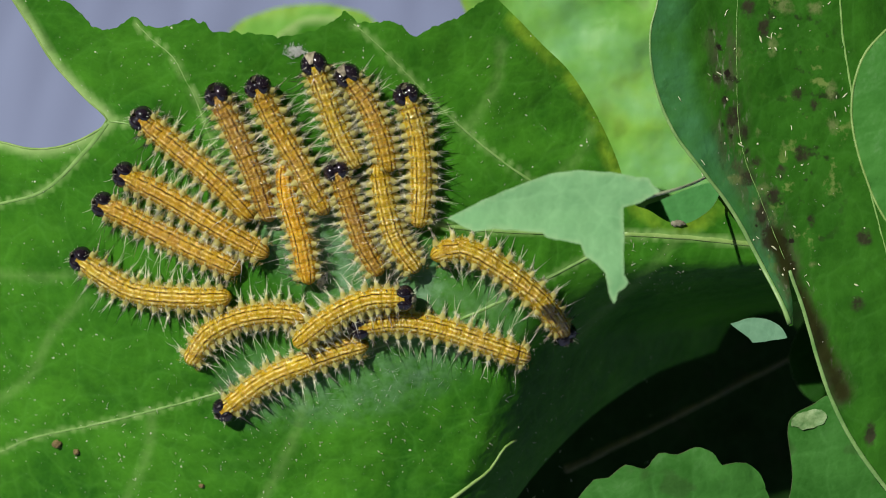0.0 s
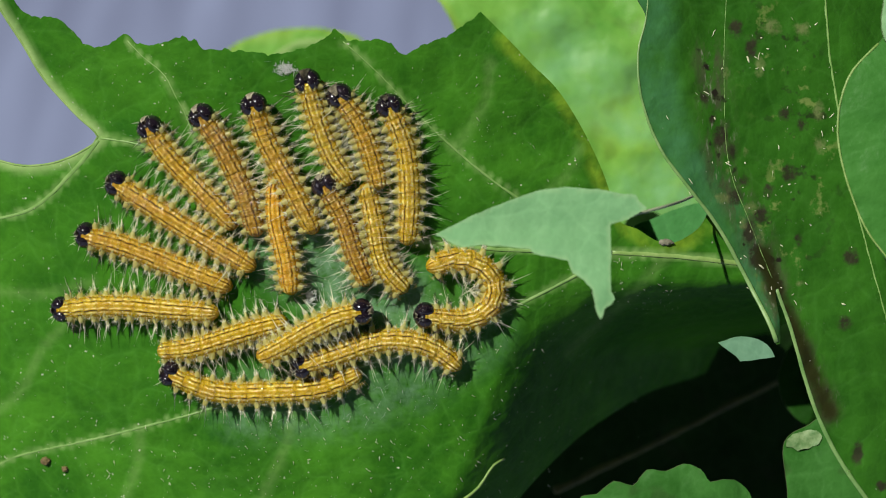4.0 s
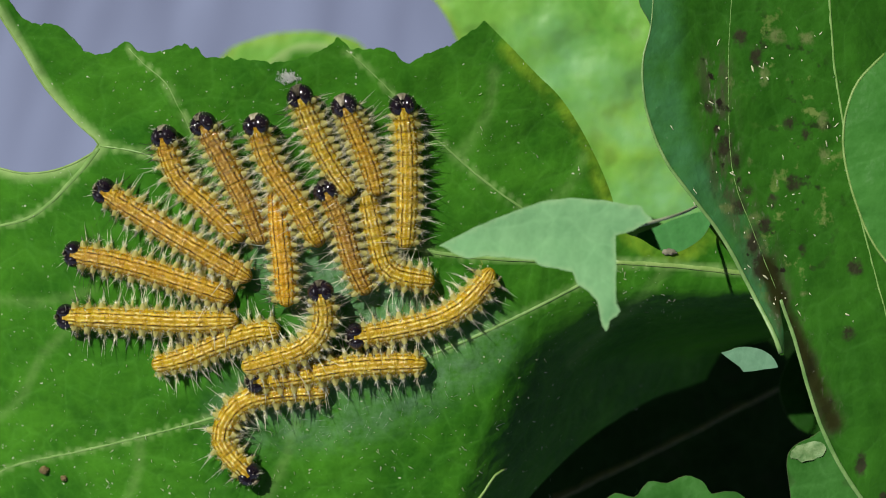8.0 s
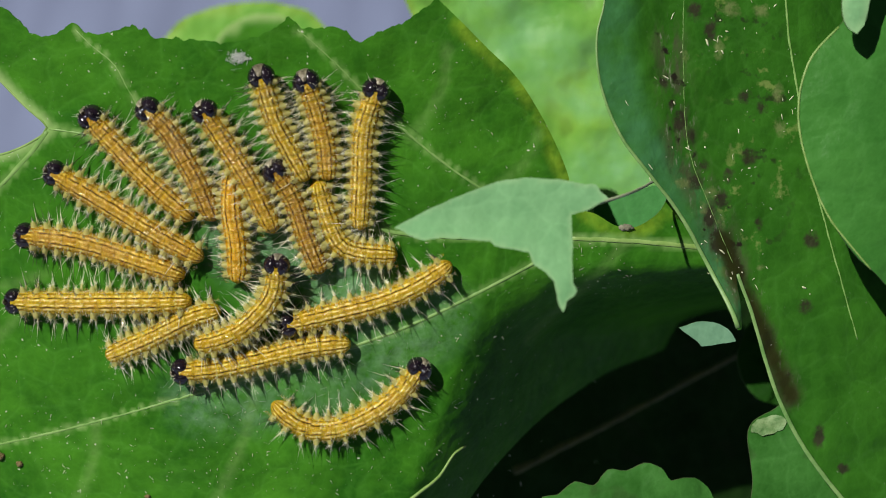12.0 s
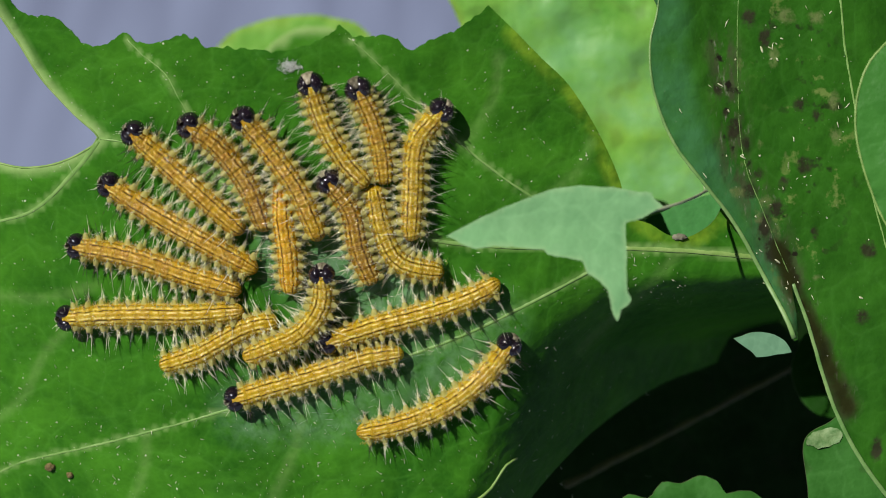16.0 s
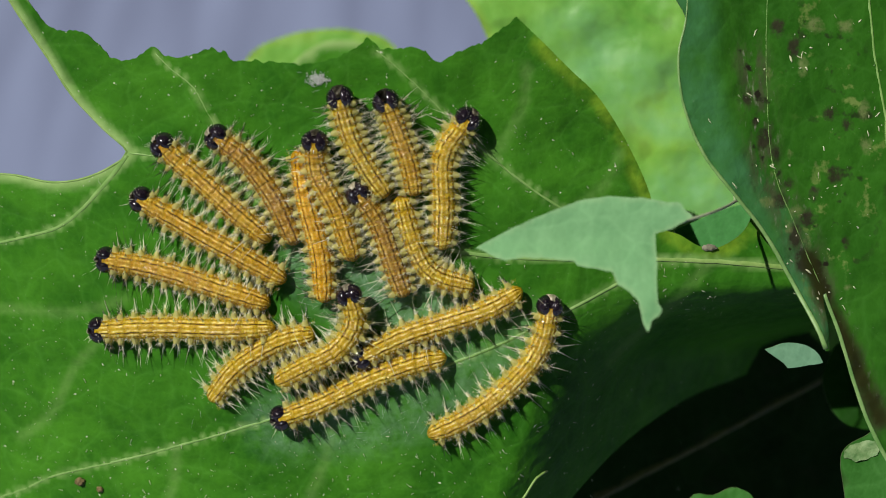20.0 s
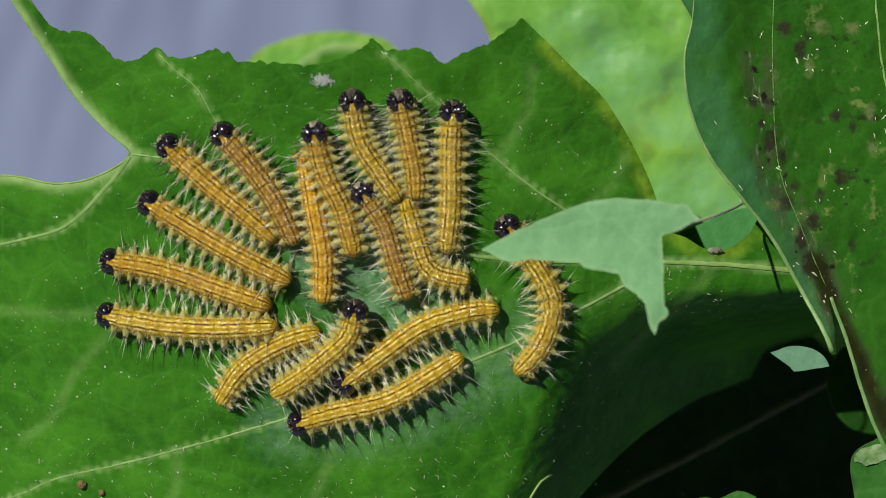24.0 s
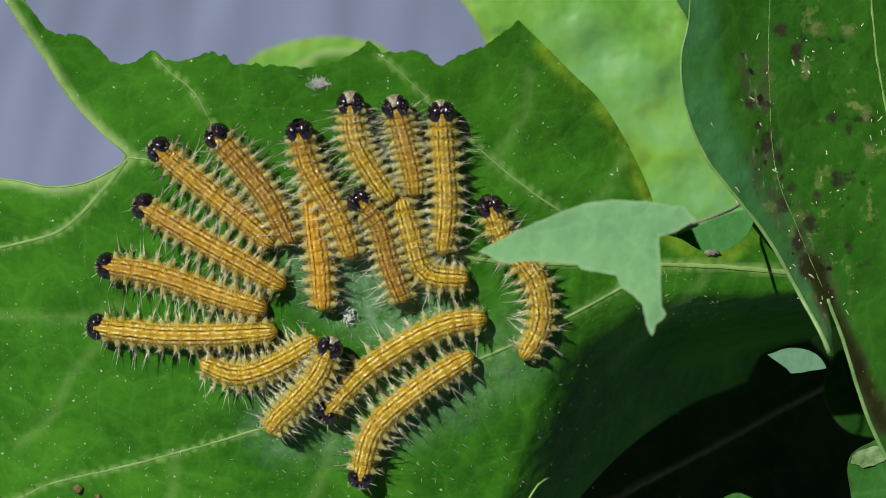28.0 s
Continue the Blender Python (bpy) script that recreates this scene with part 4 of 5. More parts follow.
HEAD_MESH, FACE_MESH = head_mesh(), face_mesh()
CROWN_MESH = [crown_mesh(k) for k in range(4)]

CATERPILLARS = {}


def caterpillar(key, skin, label, lift=0.0, girth=1.0, lean=0.0, tucked=0.0, reach=1.0, length=14.0, raise_head=0.35, blunt=False, nod=12, black=False):
    """A caterpillar: head, body rings and their bristles under one Empty. lift: how high it climbs over others;
    lean: degrees by which its back rolls up or down the leaf; tucked: how far its head is pushed down under a neighbour."""
    thing = tagged(new("caterpillar"), label, "caterpillar", "caterpillars on the chewed leaf")
    rng = random.Random(key)
    parts = []
    step = length / SEGMENTS / 1.25
    for k in range(SEGMENTS):
        ring = new("body_segment", (TAIL_MESH if k == SEGMENTS - 1 or (blunt and k == 0) else SEGMENT_MESH)[skin.name])
        ring.parent = thing
        taper = 0.965 * girth * (0.86 if k == 0 else 0.95 if k == 1 else 1.0 if k < 9 else (0.99, 0.95, 0.88)[k - 9])
        ring.scale = (step * 1.04, taper, taper)
        mesh = rng.choice(BRISTLE_END) if k == SEGMENTS - 1 or (k < 2 and not blunt) else rng.choice(BRISTLE_BLACK if black else BRISTLE_MID)
        fur = new("bristles", mesh)
        fur.parent = ring
        fur.scale = (1 / (step * 1.04), reach, reach)
        fur.rotation_euler.z = math.pi * rng.choice((0, 1))
        parts.append(ring)
    head = tagged(new("head", HEAD_MESH), "glossy black head")
    head.parent = thing
    head.scale = (0.8 * girth if blunt else 1.16 * girth,) * 3
    for name, mesh in (("face_plate", FACE_MESH), ("head_bristles", rng.choice(CROWN_MESH))):
        new(name, mesh).parent = head
    CATERPILLARS[key] = dict(thing=thing, parts=parts, head=head, lift=lift, lean=lean, tucked=tucked, up=raise_head, blunt=blunt, nod=nod, rows=[])


caterpillar("A", GOLD, "golden spiny caterpillar with a black head, lying across the leaf", lift=0.3, girth=0.88, lean=14, tucked=0, length=16.8)
caterpillar("B", AMBER, "amber spiny caterpillar with a black head, in the fan", lift=0, girth=0.88, lean=14, tucked=0, length=15.9)
caterpillar("C", AMBER, "long amber spiny caterpillar with a black head, in the fan", lift=0.2, girth=0.88, lean=14, tucked=0, length=15.8)
caterpillar("D", AMBER, "amber spiny caterpillar with a raised black head, in the fan", lift=0.1, girth=0.88, lean=14, tucked=0, length=13.3)
caterpillar("E", BROWN, "brownish spiny caterpillar with a black head, in the fan", lift=0.2, girth=0.88, lean=14, tucked=0, length=12.4, nod=22, black=True)
caterpillar("F", AMBER, "amber spiny caterpillar lying over its neighbour", lift=0.7, girth=0.88, lean=14, tucked=0, length=12.7)
caterpillar("F2", ORANGE, "orange spiny caterpillar with its head under its neighbour", lift=0.25, girth=0.88, lean=14, tucked=0.45, length=13.0, blunt=True, raise_head=0.0, black=True)
caterpillar("G", GOLD, "golden spiny caterpillar with its head at the chewed edge", lift=0.5, girth=0.86, lean=14, tucked=0, length=10.4, nod=38)
caterpillar("H", AMBER, "amber spiny caterpillar with its head at the chewed edge", lift=0.3, girth=0.86, lean=14, tucked=0, length=9.2, nod=38)
caterpillar("H2", GOLD, "golden spiny caterpillar with its head under two others", lift=0.2, girth=0.86, lean=14, tucked=0.1, length=11.1, blunt=True, raise_head=0.0)
caterpillar("I", GOLD, "straight golden spiny caterpillar with a black head", lift=0.2, girth=0.88, lean=14, tucked=0, length=13.1)
caterpillar("K", BROWN, "short brown-backed caterpillar amid the fan", lift=0.4, girth=0.86, lean=14, tucked=0, length=10.6)
caterpillar("J", GOLD, "golden spiny caterpillar turning round and crawling back", lift=0.1, girth=0.88, lean=14, tucked=0, length=16.2)
caterpillar("N", GOLD, "long golden caterpillar crawling round the group", lift=0, girth=0.88, lean=14, tucked=0, length=17.0)
caterpillar("O", GOLD, "golden caterpillar crawling beneath the others", lift=0.3, girth=0.88, lean=14, tucked=0, length=16.4)
caterpillar("L", GOLD, "golden caterpillar crawling over the others", lift=1.2, girth=0.86, lean=14, tucked=0, length=11.8)
caterpillar("M", GOLD, "golden caterpillar with its head under its neighbours", lift=0.2, girth=0.88, lean=14, tucked=0.1, length=12.3, blunt=True, raise_head=0.0)


def body_line(points, count):
    """count + 1 places at even steps along the smooth line through the points."""
    line = curve_points([(*p, 0) for p in points], 0.25)
    far = [0.0]
    for a, b in zip(line, line[1:]):
        far.append(far[-1] + (b - a).length)
    out, k = [], 0
    for i in range(count + 1):
        d = far[-1] * i / count
        while k < len(far) - 2 and far[k + 1] < d:
            k += 1
        t = (d - far[k]) / max(far[k + 1] - far[k], 1e-9)
        out.append(line[k].lerp(line[k + 1], min(1, max(0, t))))
    return out


def way(key, t, *numbers):
    """One row of a caterpillar's way: the time and the places (u, v) of its head, its body and its tail."""
    CATERPILLARS[key]["rows"].append((t, list(zip(numbers[0::2], numbers[1::2]))))


def rigid(origin, ahead, up):
    x = ahead.normalized()
    z = (up - up.dot(x) * x).normalized()
    m = Matrix((x, z.cross(x), z)).transposed().to_4x4()
    m.translation = origin
    return m


def crawl(c):
    """Keys a caterpillar along its rows: the thing goes with its middle, each ring and the head turn on it."""
    rows = c["rows"]
    if rows[-1][0] < 28:
        rows.append((28.0, rows[-1][1]))
    paths = [[] for _ in range(SEGMENTS + 2)]
    for t, points in rows:
        n = SEGMENTS + 1
        line = body_line(points, n)
        places, ups = [], []
        for i, p in enumerate(line):
            e = 0.4
            h = main_height(p.x, p.y)
            normal = Vector((h - main_height(p.x + e, p.y), h - main_height(p.x, p.y + e), e)).normalized()
            nose = smooth(0.25, 0.0, i / n)
            over = 0.76 + c["lift"] + c["up"] * nose - c["tucked"] * smooth(0.4, 0.05, i / n)
            places.append((Vector((p.x, p.y, h)) + normal * over) * MM)
            ups.append(normal)
        base = TILT @ Matrix.Translation(places[n // 2])
        paths[-1].append((t, base))
        back = Matrix.Translation(-places[n // 2])
        for k in range(SEGMENTS):
            a, b = places[k], places[k + 1]
            roll = c["lean"] * (b - a).normalized().x
            if k == 0:
                a = b + (a - b) * (1.0 if c["blunt"] else 0.45)
            m = back @ rigid((a + b) / 2 if k else b.lerp(places[0], 0.75 if c["blunt"] else 0.30), a - b, ups[k]) @ pose(0, 0, 0, roll)
            if k:
                m.translation = (back @ Matrix.Translation(places[k].lerp(places[k + 1], 0.62))).translation
            if c["blunt"] and k == 0:
                m = m @ pose(0, 0, 0, 0, 0, 180)
            paths[k].append((t, m))
        ahead = (places[0] - places[1]).normalized()
        roll = -c["lean"] * ahead.x
        nose = places[0].lerp(places[1], 0.9) - ups[0] * 0.9 * MM if c["blunt"] else places[0]
        paths[SEGMENTS].append((t, back @ rigid(nose, ahead + ups[0] * 0.05, ups[0]) @ pose(0, 0, 0, roll * 0.6, -c["nod"], 0)))
    for ob, path in zip((*c["parts"], c["head"], c["thing"]), paths):
        walk(ob, path)


def sway(leaf, owner, rows):
    """Keys a leaf that stirs a little: shifts (mm) from its place."""
    walk(leaf, [(t, dict(plants)[owner] @ pose(u * MM, v * MM, 0)) for t, u, v in rows])


def motions():
    way("A", 0, -32.37, -0.58, -27.91, -3.52, -22.91, -4.15, -18.00, -3.98)
    way("A", 3, -33.26, -3.71, -27.96, -3.50, -22.94, -3.71, -18.04, -3.93)
    way("A", 4.5, -33.44, -3.68, -28.61, -3.33, -23.32, -3.70, -18.16, -4.02)
    way("A", 6.5, -33.35, -3.41, -27.93, -3.56, -22.17, -3.91, -16.54, -3.86)
    way("A", 8, -32.90, -3.59, -27.76, -3.78, -22.00, -3.97, -16.37, -3.76)
    way("A", 11, -33.10, -3.18, -27.81, -3.69, -22.63, -3.59, -16.33, -3.62)
    way("A", 13.5, -33.34, -4.16, -28.01, -3.82, -22.35, -3.91, -16.55, -3.46)
    way("A", 17, -33.09, -4.05, -27.35, -3.84, -21.71, -3.85, -16.19, -3.47)
    way("A", 20, -32.91, -3.88, -27.13, -3.76, -21.45, -3.95, -16.15, -3.85)
    way("A", 23.5, -32.31, -2.54, -27.32, -3.41, -22.19, -3.78, -16.16, -3.58)
    way("A", 25, -32.18, -2.21, -26.98, -3.49, -21.86, -3.62, -16.34, -3.32)
    way("A", 28, -32.85, -3.06, -27.08, -3.91, -21.45, -3.96, -15.93, -3.63)
    way("B", 0, -30.15, 4.23, -25.85, 2.05, -21.76, 0.04, -17.21, -2.06)
    way("B", 3, -30.84, 3.44, -26.21, 1.82, -21.58, -0.18, -17.01, -1.91)
    way("B", 4.5, -30.99, 2.75, -26.86, 1.58, -22.21, -0.17, -17.13, -2.16)
    way("B", 6.5, -31.95, 2.20, -27.28, 1.09, -22.12, -0.64, -17.04, -2.11)
    way("B", 8, -32.05, 2.02, -27.11, 1.03, -21.94, -0.45, -16.88, -2.16)
    way("B", 11, -31.98, 2.22, -27.03, 1.42, -21.99, -0.11, -17.04, -1.88)
    way("B", 13.5, -32.00, 2.34, -27.23, 1.67, -22.20, 0.17, -17.26, -1.58)
    way("B", 17, -31.93, 2.22, -26.61, 1.03, -21.61, -0.73, -16.42, -2.25)
    way("B", 20, -31.94, 2.32, -26.88, 1.24, -21.32, -0.58, -16.61, -2.12)
    way("B", 23.5, -31.79, 2.36, -26.59, 1.30, -21.57, -0.48, -16.89, -2.25)
    way("B", 25, -31.68, 2.28, -26.76, 1.22, -21.75, -0.57, -16.82, -2.09)
    way("B", 28, -31.75, 2.27, -26.84, 1.19, -21.83, -0.61, -16.90, -2.15)
    way("C", 0, -27.95, 6.89, -23.62, 4.52, -19.10, 1.78, -14.62, -0.71)
    way("C", 3, -28.30, 6.81, -23.99, 4.30, -19.44, 1.57, -14.42, -0.40)
    way("C", 4.5, -27.51, 7.90, -23.55, 5.05, -19.52, 2.57, -15.04, -0.40)
    way("C", 6.5, -28.01, 8.18, -24.47, 5.31, -19.94, 2.84, -14.46, -0.11)
    way("C", 8, -28.92, 7.64, -24.84, 5.01, -20.30, 2.29, -15.31, -0.56)
    way("C", 11, -28.93, 7.74, -24.23, 4.84, -19.84, 2.09, -15.47, -0.41)
    way("C", 13.5, -28.63, 7.81, -24.45, 5.08, -20.07, 2.37, -15.46, -0.10)
    way("C", 17, -28.51, 7.56, -24.34, 4.68, -19.94, 2.20, -15.10, -0.53)
    way("C", 20, -28.27, 7.56, -23.56, 4.62, -19.15, 2.10, -15.27, -0.16)
    way("C", 23.5, -27.76, 7.42, -23.33, 4.43, -18.94, 1.93, -15.06, -0.06)
    way("C", 25, -28.01, 7.34, -23.97, 4.83, -19.60, 2.09, -15.23, 0.09)
    way("C", 28, -27.98, 7.41, -23.56, 4.54, -19.18, 2.03, -15.32, -0.22)
    way("D", 0, -26.14, 11.76, -22.93, 8.94, -19.48, 5.98, -16.06, 2.27)
    way("D", 3, -24.32, 12.37, -23.57, 9.46, -20.85, 6.51, -17.39, 3.06)
    way("D", 4.5, -24.72, 12.49, -22.38, 9.70, -19.43, 6.51, -16.48, 3.31)
    way("D", 6.5, -25.34, 12.71, -22.29, 9.69, -19.34, 6.76, -16.90, 3.82)
    way("D", 8, -23.32, 12.31, -22.18, 8.68, -19.46, 5.99, -16.26, 2.80)
    way("D", 11, -24.54, 12.78, -22.02, 8.92, -19.19, 5.74, -16.33, 3.03)
    way("D", 13.5, -26.19, 12.08, -23.25, 9.17, -19.92, 6.01, -16.58, 3.32)
    way("D", 17, -26.10, 12.02, -23.12, 9.00, -19.80, 5.83, -16.47, 2.65)
    way("D", 20, -26.07, 12.16, -22.83, 8.96, -19.49, 5.75, -16.62, 3.27)
    way("D", 23.5, -25.70, 12.30, -22.62, 8.99, -19.27, 6.04, -16.42, 3.35)
    way("D", 25, -26.35, 12.08, -23.26, 9.14, -19.44, 5.95, -16.35, 3.25)
    way("D", 28, -26.31, 12.18, -23.32, 9.33, -19.50, 6.13, -16.18, 3.18)
    way("E", 0, -19.28, 13.68, -17.81, 10.32, -16.18, 6.44, -14.80, 2.02)
    way("E", 3, -19.96, 13.25, -18.22, 9.88, -16.54, 6.49, -15.37, 2.57)
    way("E", 4.5, -19.78, 13.50, -17.79, 10.37, -16.14, 6.49, -14.99, 2.08)
    way("E", 6.5, -19.62, 13.85, -18.23, 10.61, -16.32, 7.23, -14.92, 2.35)
    way("E", 8, -19.84, 13.35, -18.10, 10.10, -16.19, 6.23, -14.76, 2.32)
    way("E", 11, -19.77, 13.51, -18.00, 9.80, -16.20, 5.94, -14.86, 2.53)
    way("E", 13.5, -21.34, 12.22, -18.71, 11.00, -16.41, 7.65, -14.85, 3.31)
    way("E", 17, -21.18, 12.64, -18.60, 10.33, -16.30, 6.97, -14.75, 2.63)
    way("E", 20, -21.25, 12.71, -18.75, 10.51, -16.45, 7.12, -14.66, 2.75)
    way("E", 23.5, -21.01, 13.04, -18.82, 10.55, -16.76, 7.19, -14.96, 2.85)
    way("E", 25, -21.14, 13.08, -19.23, 10.22, -16.91, 7.33, -14.88, 2.99)
    way("E", 28, -21.20, 13.17, -19.04, 10.39, -16.97, 7.50, -14.95, 3.16)
    way("F", 0, -15.61, 14.40, -14.24, 11.19, -12.13, 7.35, -9.76, 2.74)
    way("F", 3, -15.69, 13.84, -14.15, 10.76, -12.00, 6.93, -9.84, 2.56)
    way("F", 4.5, -14.61, 14.55, -13.73, 10.77, -11.84, 6.93, -9.69, 2.56)
    way("F", 6.5, -12.70, 12.42, -12.76, 9.10, -10.85, 5.74, -9.42, 2.36)
    way("F", 8, -15.12, 13.35, -14.07, 10.04, -11.67, 6.20, -9.50, 2.33)
    way("F", 9, -15.99, 14.18, -15.17, 11.03, -12.82, 7.20, -10.46, 2.86)
    way("F", 10, -14.32, 15.01, -13.72, 11.81, -12.14, 8.02, -9.83, 3.69)
    way("F", 11, -15.83, 12.87, -13.80, 9.70, -11.74, 6.35, -9.44, 1.99)
    way("F", 13.5, -14.58, 13.14, -13.34, 10.43, -11.53, 6.63, -9.97, 1.82)
    way("F", 15, -16.70, 13.30, -14.40, 10.40, -11.90, 6.80, -10.20, 2.00)
    way("F", 17, -15.65, 12.80, -13.71, 9.74, -11.67, 5.94, -9.86, 1.86)
    way("F", 20, -12.78, 12.19, -12.64, 9.38, -11.07, 6.03, -9.77, 1.46)
    way("F", 23.5, -12.86, 12.92, -12.27, 9.43, -10.92, 6.11, -10.07, 2.05)
    way("F", 25, -13.85, 13.29, -13.12, 10.04, -11.09, 6.25, -9.79, 1.47)
    way("F", 28, -14.10, 13.45, -13.42, 10.19, -11.17, 5.92, -9.85, 1.86)
    way("F2", 0, -13.31, 8.76, -13.49, 5.46, -12.34, 1.03, -11.68, -3.46)
    way("F2", 3, -13.29, 8.43, -13.60, 5.03, -12.42, 0.60, -12.22, -3.14)
    way("F2", 4.5, -13.26, 9.40, -13.45, 5.03, -12.77, 1.10, -12.33, -2.64)
    way("F2", 6.5, -14.27, 11.55, -13.61, 7.23, -12.69, 2.85, -12.52, -2.83)
    way("F2", 8, -13.58, 9.14, -13.40, 4.78, -13.05, 0.85, -12.86, -3.13)
    way("F2", 11, -13.20, 8.55, -13.57, 4.95, -13.21, 1.05, -13.33, -2.41)
    way("F2", 13.5, -12.89, 8.82, -13.36, 4.75, -12.98, 0.86, -13.09, -2.59)
    way("F2", 17, -13.43, 9.08, -13.47, 5.03, -13.10, 1.16, -12.98, -2.76)
    way("F2", 20, -14.36, 10.89, -13.78, 7.07, -12.73, 2.24, -12.65, -2.42)
    way("F2", 23.5, -14.05, 11.39, -13.37, 7.14, -12.79, 2.34, -13.18, -2.28)
    way("F2", 25, -14.38, 10.59, -13.81, 6.33, -12.97, 2.48, -12.89, -2.63)
    way("F2", 28, -13.48, 10.49, -13.17, 5.52, -12.82, 1.68, -12.72, -2.70)
    way("G", 0, -10.88, 16.21, -9.84, 13.08, -8.68, 10.00, -7.02, 6.88)
    way("G", 3, -10.51, 16.09, -9.75, 12.68, -8.32, 9.36, -6.63, 6.96)
    way("G", 4.5, -10.71, 16.34, -9.81, 13.16, -8.64, 9.84, -6.71, 6.96)
    way("G", 6.5, -12.42, 15.95, -10.78, 12.92, -8.89, 9.61, -6.96, 6.74)
    way("G", 8, -11.42, 15.71, -10.16, 12.44, -8.74, 9.60, -6.80, 6.72)
    way("G", 10, -10.08, 15.78, -9.16, 12.72, -7.80, 9.66, -6.40, 6.80)
    way("G", 11, -10.50, 15.72, -9.67, 12.01, -8.31, 9.18, -6.94, 6.31)
    way("G", 13.5, -10.67, 15.84, -9.50, 12.29, -8.14, 9.47, -6.52, 6.61)
    way("G", 17, -10.78, 15.82, -9.84, 12.51, -8.03, 9.22, -5.69, 6.84)
    way("G", 20, -10.61, 15.76, -9.92, 12.62, -8.58, 9.79, -6.74, 6.92)
    way("G", 23.5, -10.10, 15.55, -9.59, 12.20, -7.99, 9.38, -6.15, 6.53)
    way("G", 25, -9.77, 15.61, -9.27, 12.31, -7.68, 9.50, -6.08, 6.89)
    way("G", 28, -9.83, 15.57, -9.56, 12.46, -8.21, 9.65, -6.38, 6.80)
    way("H", 0, -8.12, 15.19, -6.47, 12.62, -5.29, 9.77, -4.59, 6.40)
    way("H", 3, -7.89, 14.95, -6.12, 12.23, -5.16, 9.38, -4.43, 6.50)
    way("H", 4.5, -7.95, 15.06, -6.43, 12.71, -5.24, 9.86, -4.52, 6.49)
    way("H", 6.5, -7.87, 15.18, -6.45, 12.47, -5.25, 9.63, -4.77, 6.76)
    way("H", 8, -7.73, 14.90, -6.54, 12.00, -5.58, 9.63, -4.86, 6.75)
    way("H", 11, -6.97, 15.24, -6.09, 12.46, -5.43, 9.63, -5.50, 6.30)
    way("H", 13.5, -6.83, 15.37, -5.94, 12.28, -5.28, 9.46, -4.84, 6.61)
    way("H", 17, -6.85, 15.34, -5.59, 12.48, -4.93, 9.67, -4.74, 6.84)
    way("H", 20, -6.85, 15.34, -5.88, 12.56, -5.00, 9.74, -4.58, 6.90)
    way("H", 23.5, -6.06, 15.60, -5.56, 12.62, -5.14, 9.36, -5.19, 6.53)
    way("H", 25, -6.13, 15.12, -5.49, 12.27, -4.60, 9.47, -4.41, 7.11)
    way("H", 28, -6.18, 15.16, -5.54, 12.40, -4.89, 9.60, -4.70, 7.25)
    way("H2", 0, -5.56, 7.37, -5.10, 4.46, -4.14, 1.03, -1.92, -2.20)
    way("H2", 3, -5.41, 7.47, -4.93, 4.07, -3.95, 0.14, -1.22, -2.32)
    way("H2", 4.5, -5.75, 6.98, -5.03, 4.06, -4.31, 0.62, -2.08, -2.35)
    way("H2", 6.5, -5.51, 7.24, -5.03, 4.34, -4.05, 1.41, -0.10, -0.54)
    way("H2", 8, -5.84, 7.23, -5.11, 3.83, -3.87, 0.65, 0.58, -0.31)
    way("H2", 11, -6.23, 6.31, -5.32, 3.40, -3.66, 0.95, 1.23, 0.41)
    way("H2", 13.5, -5.81, 6.62, -5.14, 3.24, -3.72, 0.56, 0.91, -0.21)
    way("H2", 17, -5.70, 6.85, -5.03, 3.50, -3.39, 0.58, 0.73, -0.44)
    way("H2", 20, -5.79, 6.92, -4.90, 3.56, -3.26, 0.63, 0.85, -0.65)
    way("H2", 23.5, -5.91, 7.02, -5.01, 3.68, -3.85, 1.02, 0.01, -0.24)
    way("H2", 25, -5.60, 7.13, -4.71, 3.80, -3.32, 0.90, 0.30, 0.60)
    way("H2", 28, -5.90, 7.28, -5.01, 3.94, -3.87, 1.04, 0.23, 0.50)
    way("I", 0, -3.17, 13.57, -2.13, 9.78, -1.90, 5.44, -2.26, 1.52)
    way("I", 3, -3.60, 14.23, -2.24, 10.36, -1.74, 6.04, -2.22, 1.63)
    way("I", 4.5, -3.75, 14.15, -2.31, 10.37, -2.07, 6.02, -2.33, 1.37)
    way("I", 6.5, -2.83, 15.07, -2.10, 11.09, -2.09, 6.78, -2.82, 1.91)
    way("I", 8, -2.82, 14.94, -2.43, 11.09, -2.41, 6.77, -2.64, 1.89)
    way("I", 11, -2.00, 14.90, -2.30, 11.03, -2.35, 7.23, -2.67, 1.92)
    way("I", 13.5, -0.08, 13.67, -1.92, 10.87, -2.44, 6.60, -2.73, 1.77)
    way("I", 17, 0.11, 13.51, -2.06, 10.59, -2.35, 6.34, -2.64, 1.78)
    way("I", 20, -0.07, 13.74, -2.12, 10.65, -2.19, 6.39, -2.51, 2.07)
    way("I", 21, -1.64, 14.10, -3.01, 10.54, -3.06, 6.29, -3.60, 1.50)
    way("I", 23.5, -1.28, 14.42, -2.03, 10.73, -2.09, 6.50, -2.63, 1.73)
    way("I", 25, -2.62, 14.53, -1.97, 10.84, -2.03, 6.61, -2.58, 2.09)
    way("I", 28, -2.43, 14.66, -2.25, 10.97, -2.09, 6.74, -2.65, 1.99)
    way("K", 0, -9.13, 7.13, -8.04, 3.97, -6.85, 0.53, -5.15, -2.44)
    way("K", 3, -9.43, 7.30, -7.63, 4.05, -6.67, 1.11, -4.94, -2.09)
    way("K", 4.5, -9.27, 7.44, -7.73, 4.53, -6.77, 1.60, -5.55, -1.86)
    way("K", 6.5, -9.40, 7.46, -7.71, 4.81, -6.75, 1.89, -5.78, -2.05)
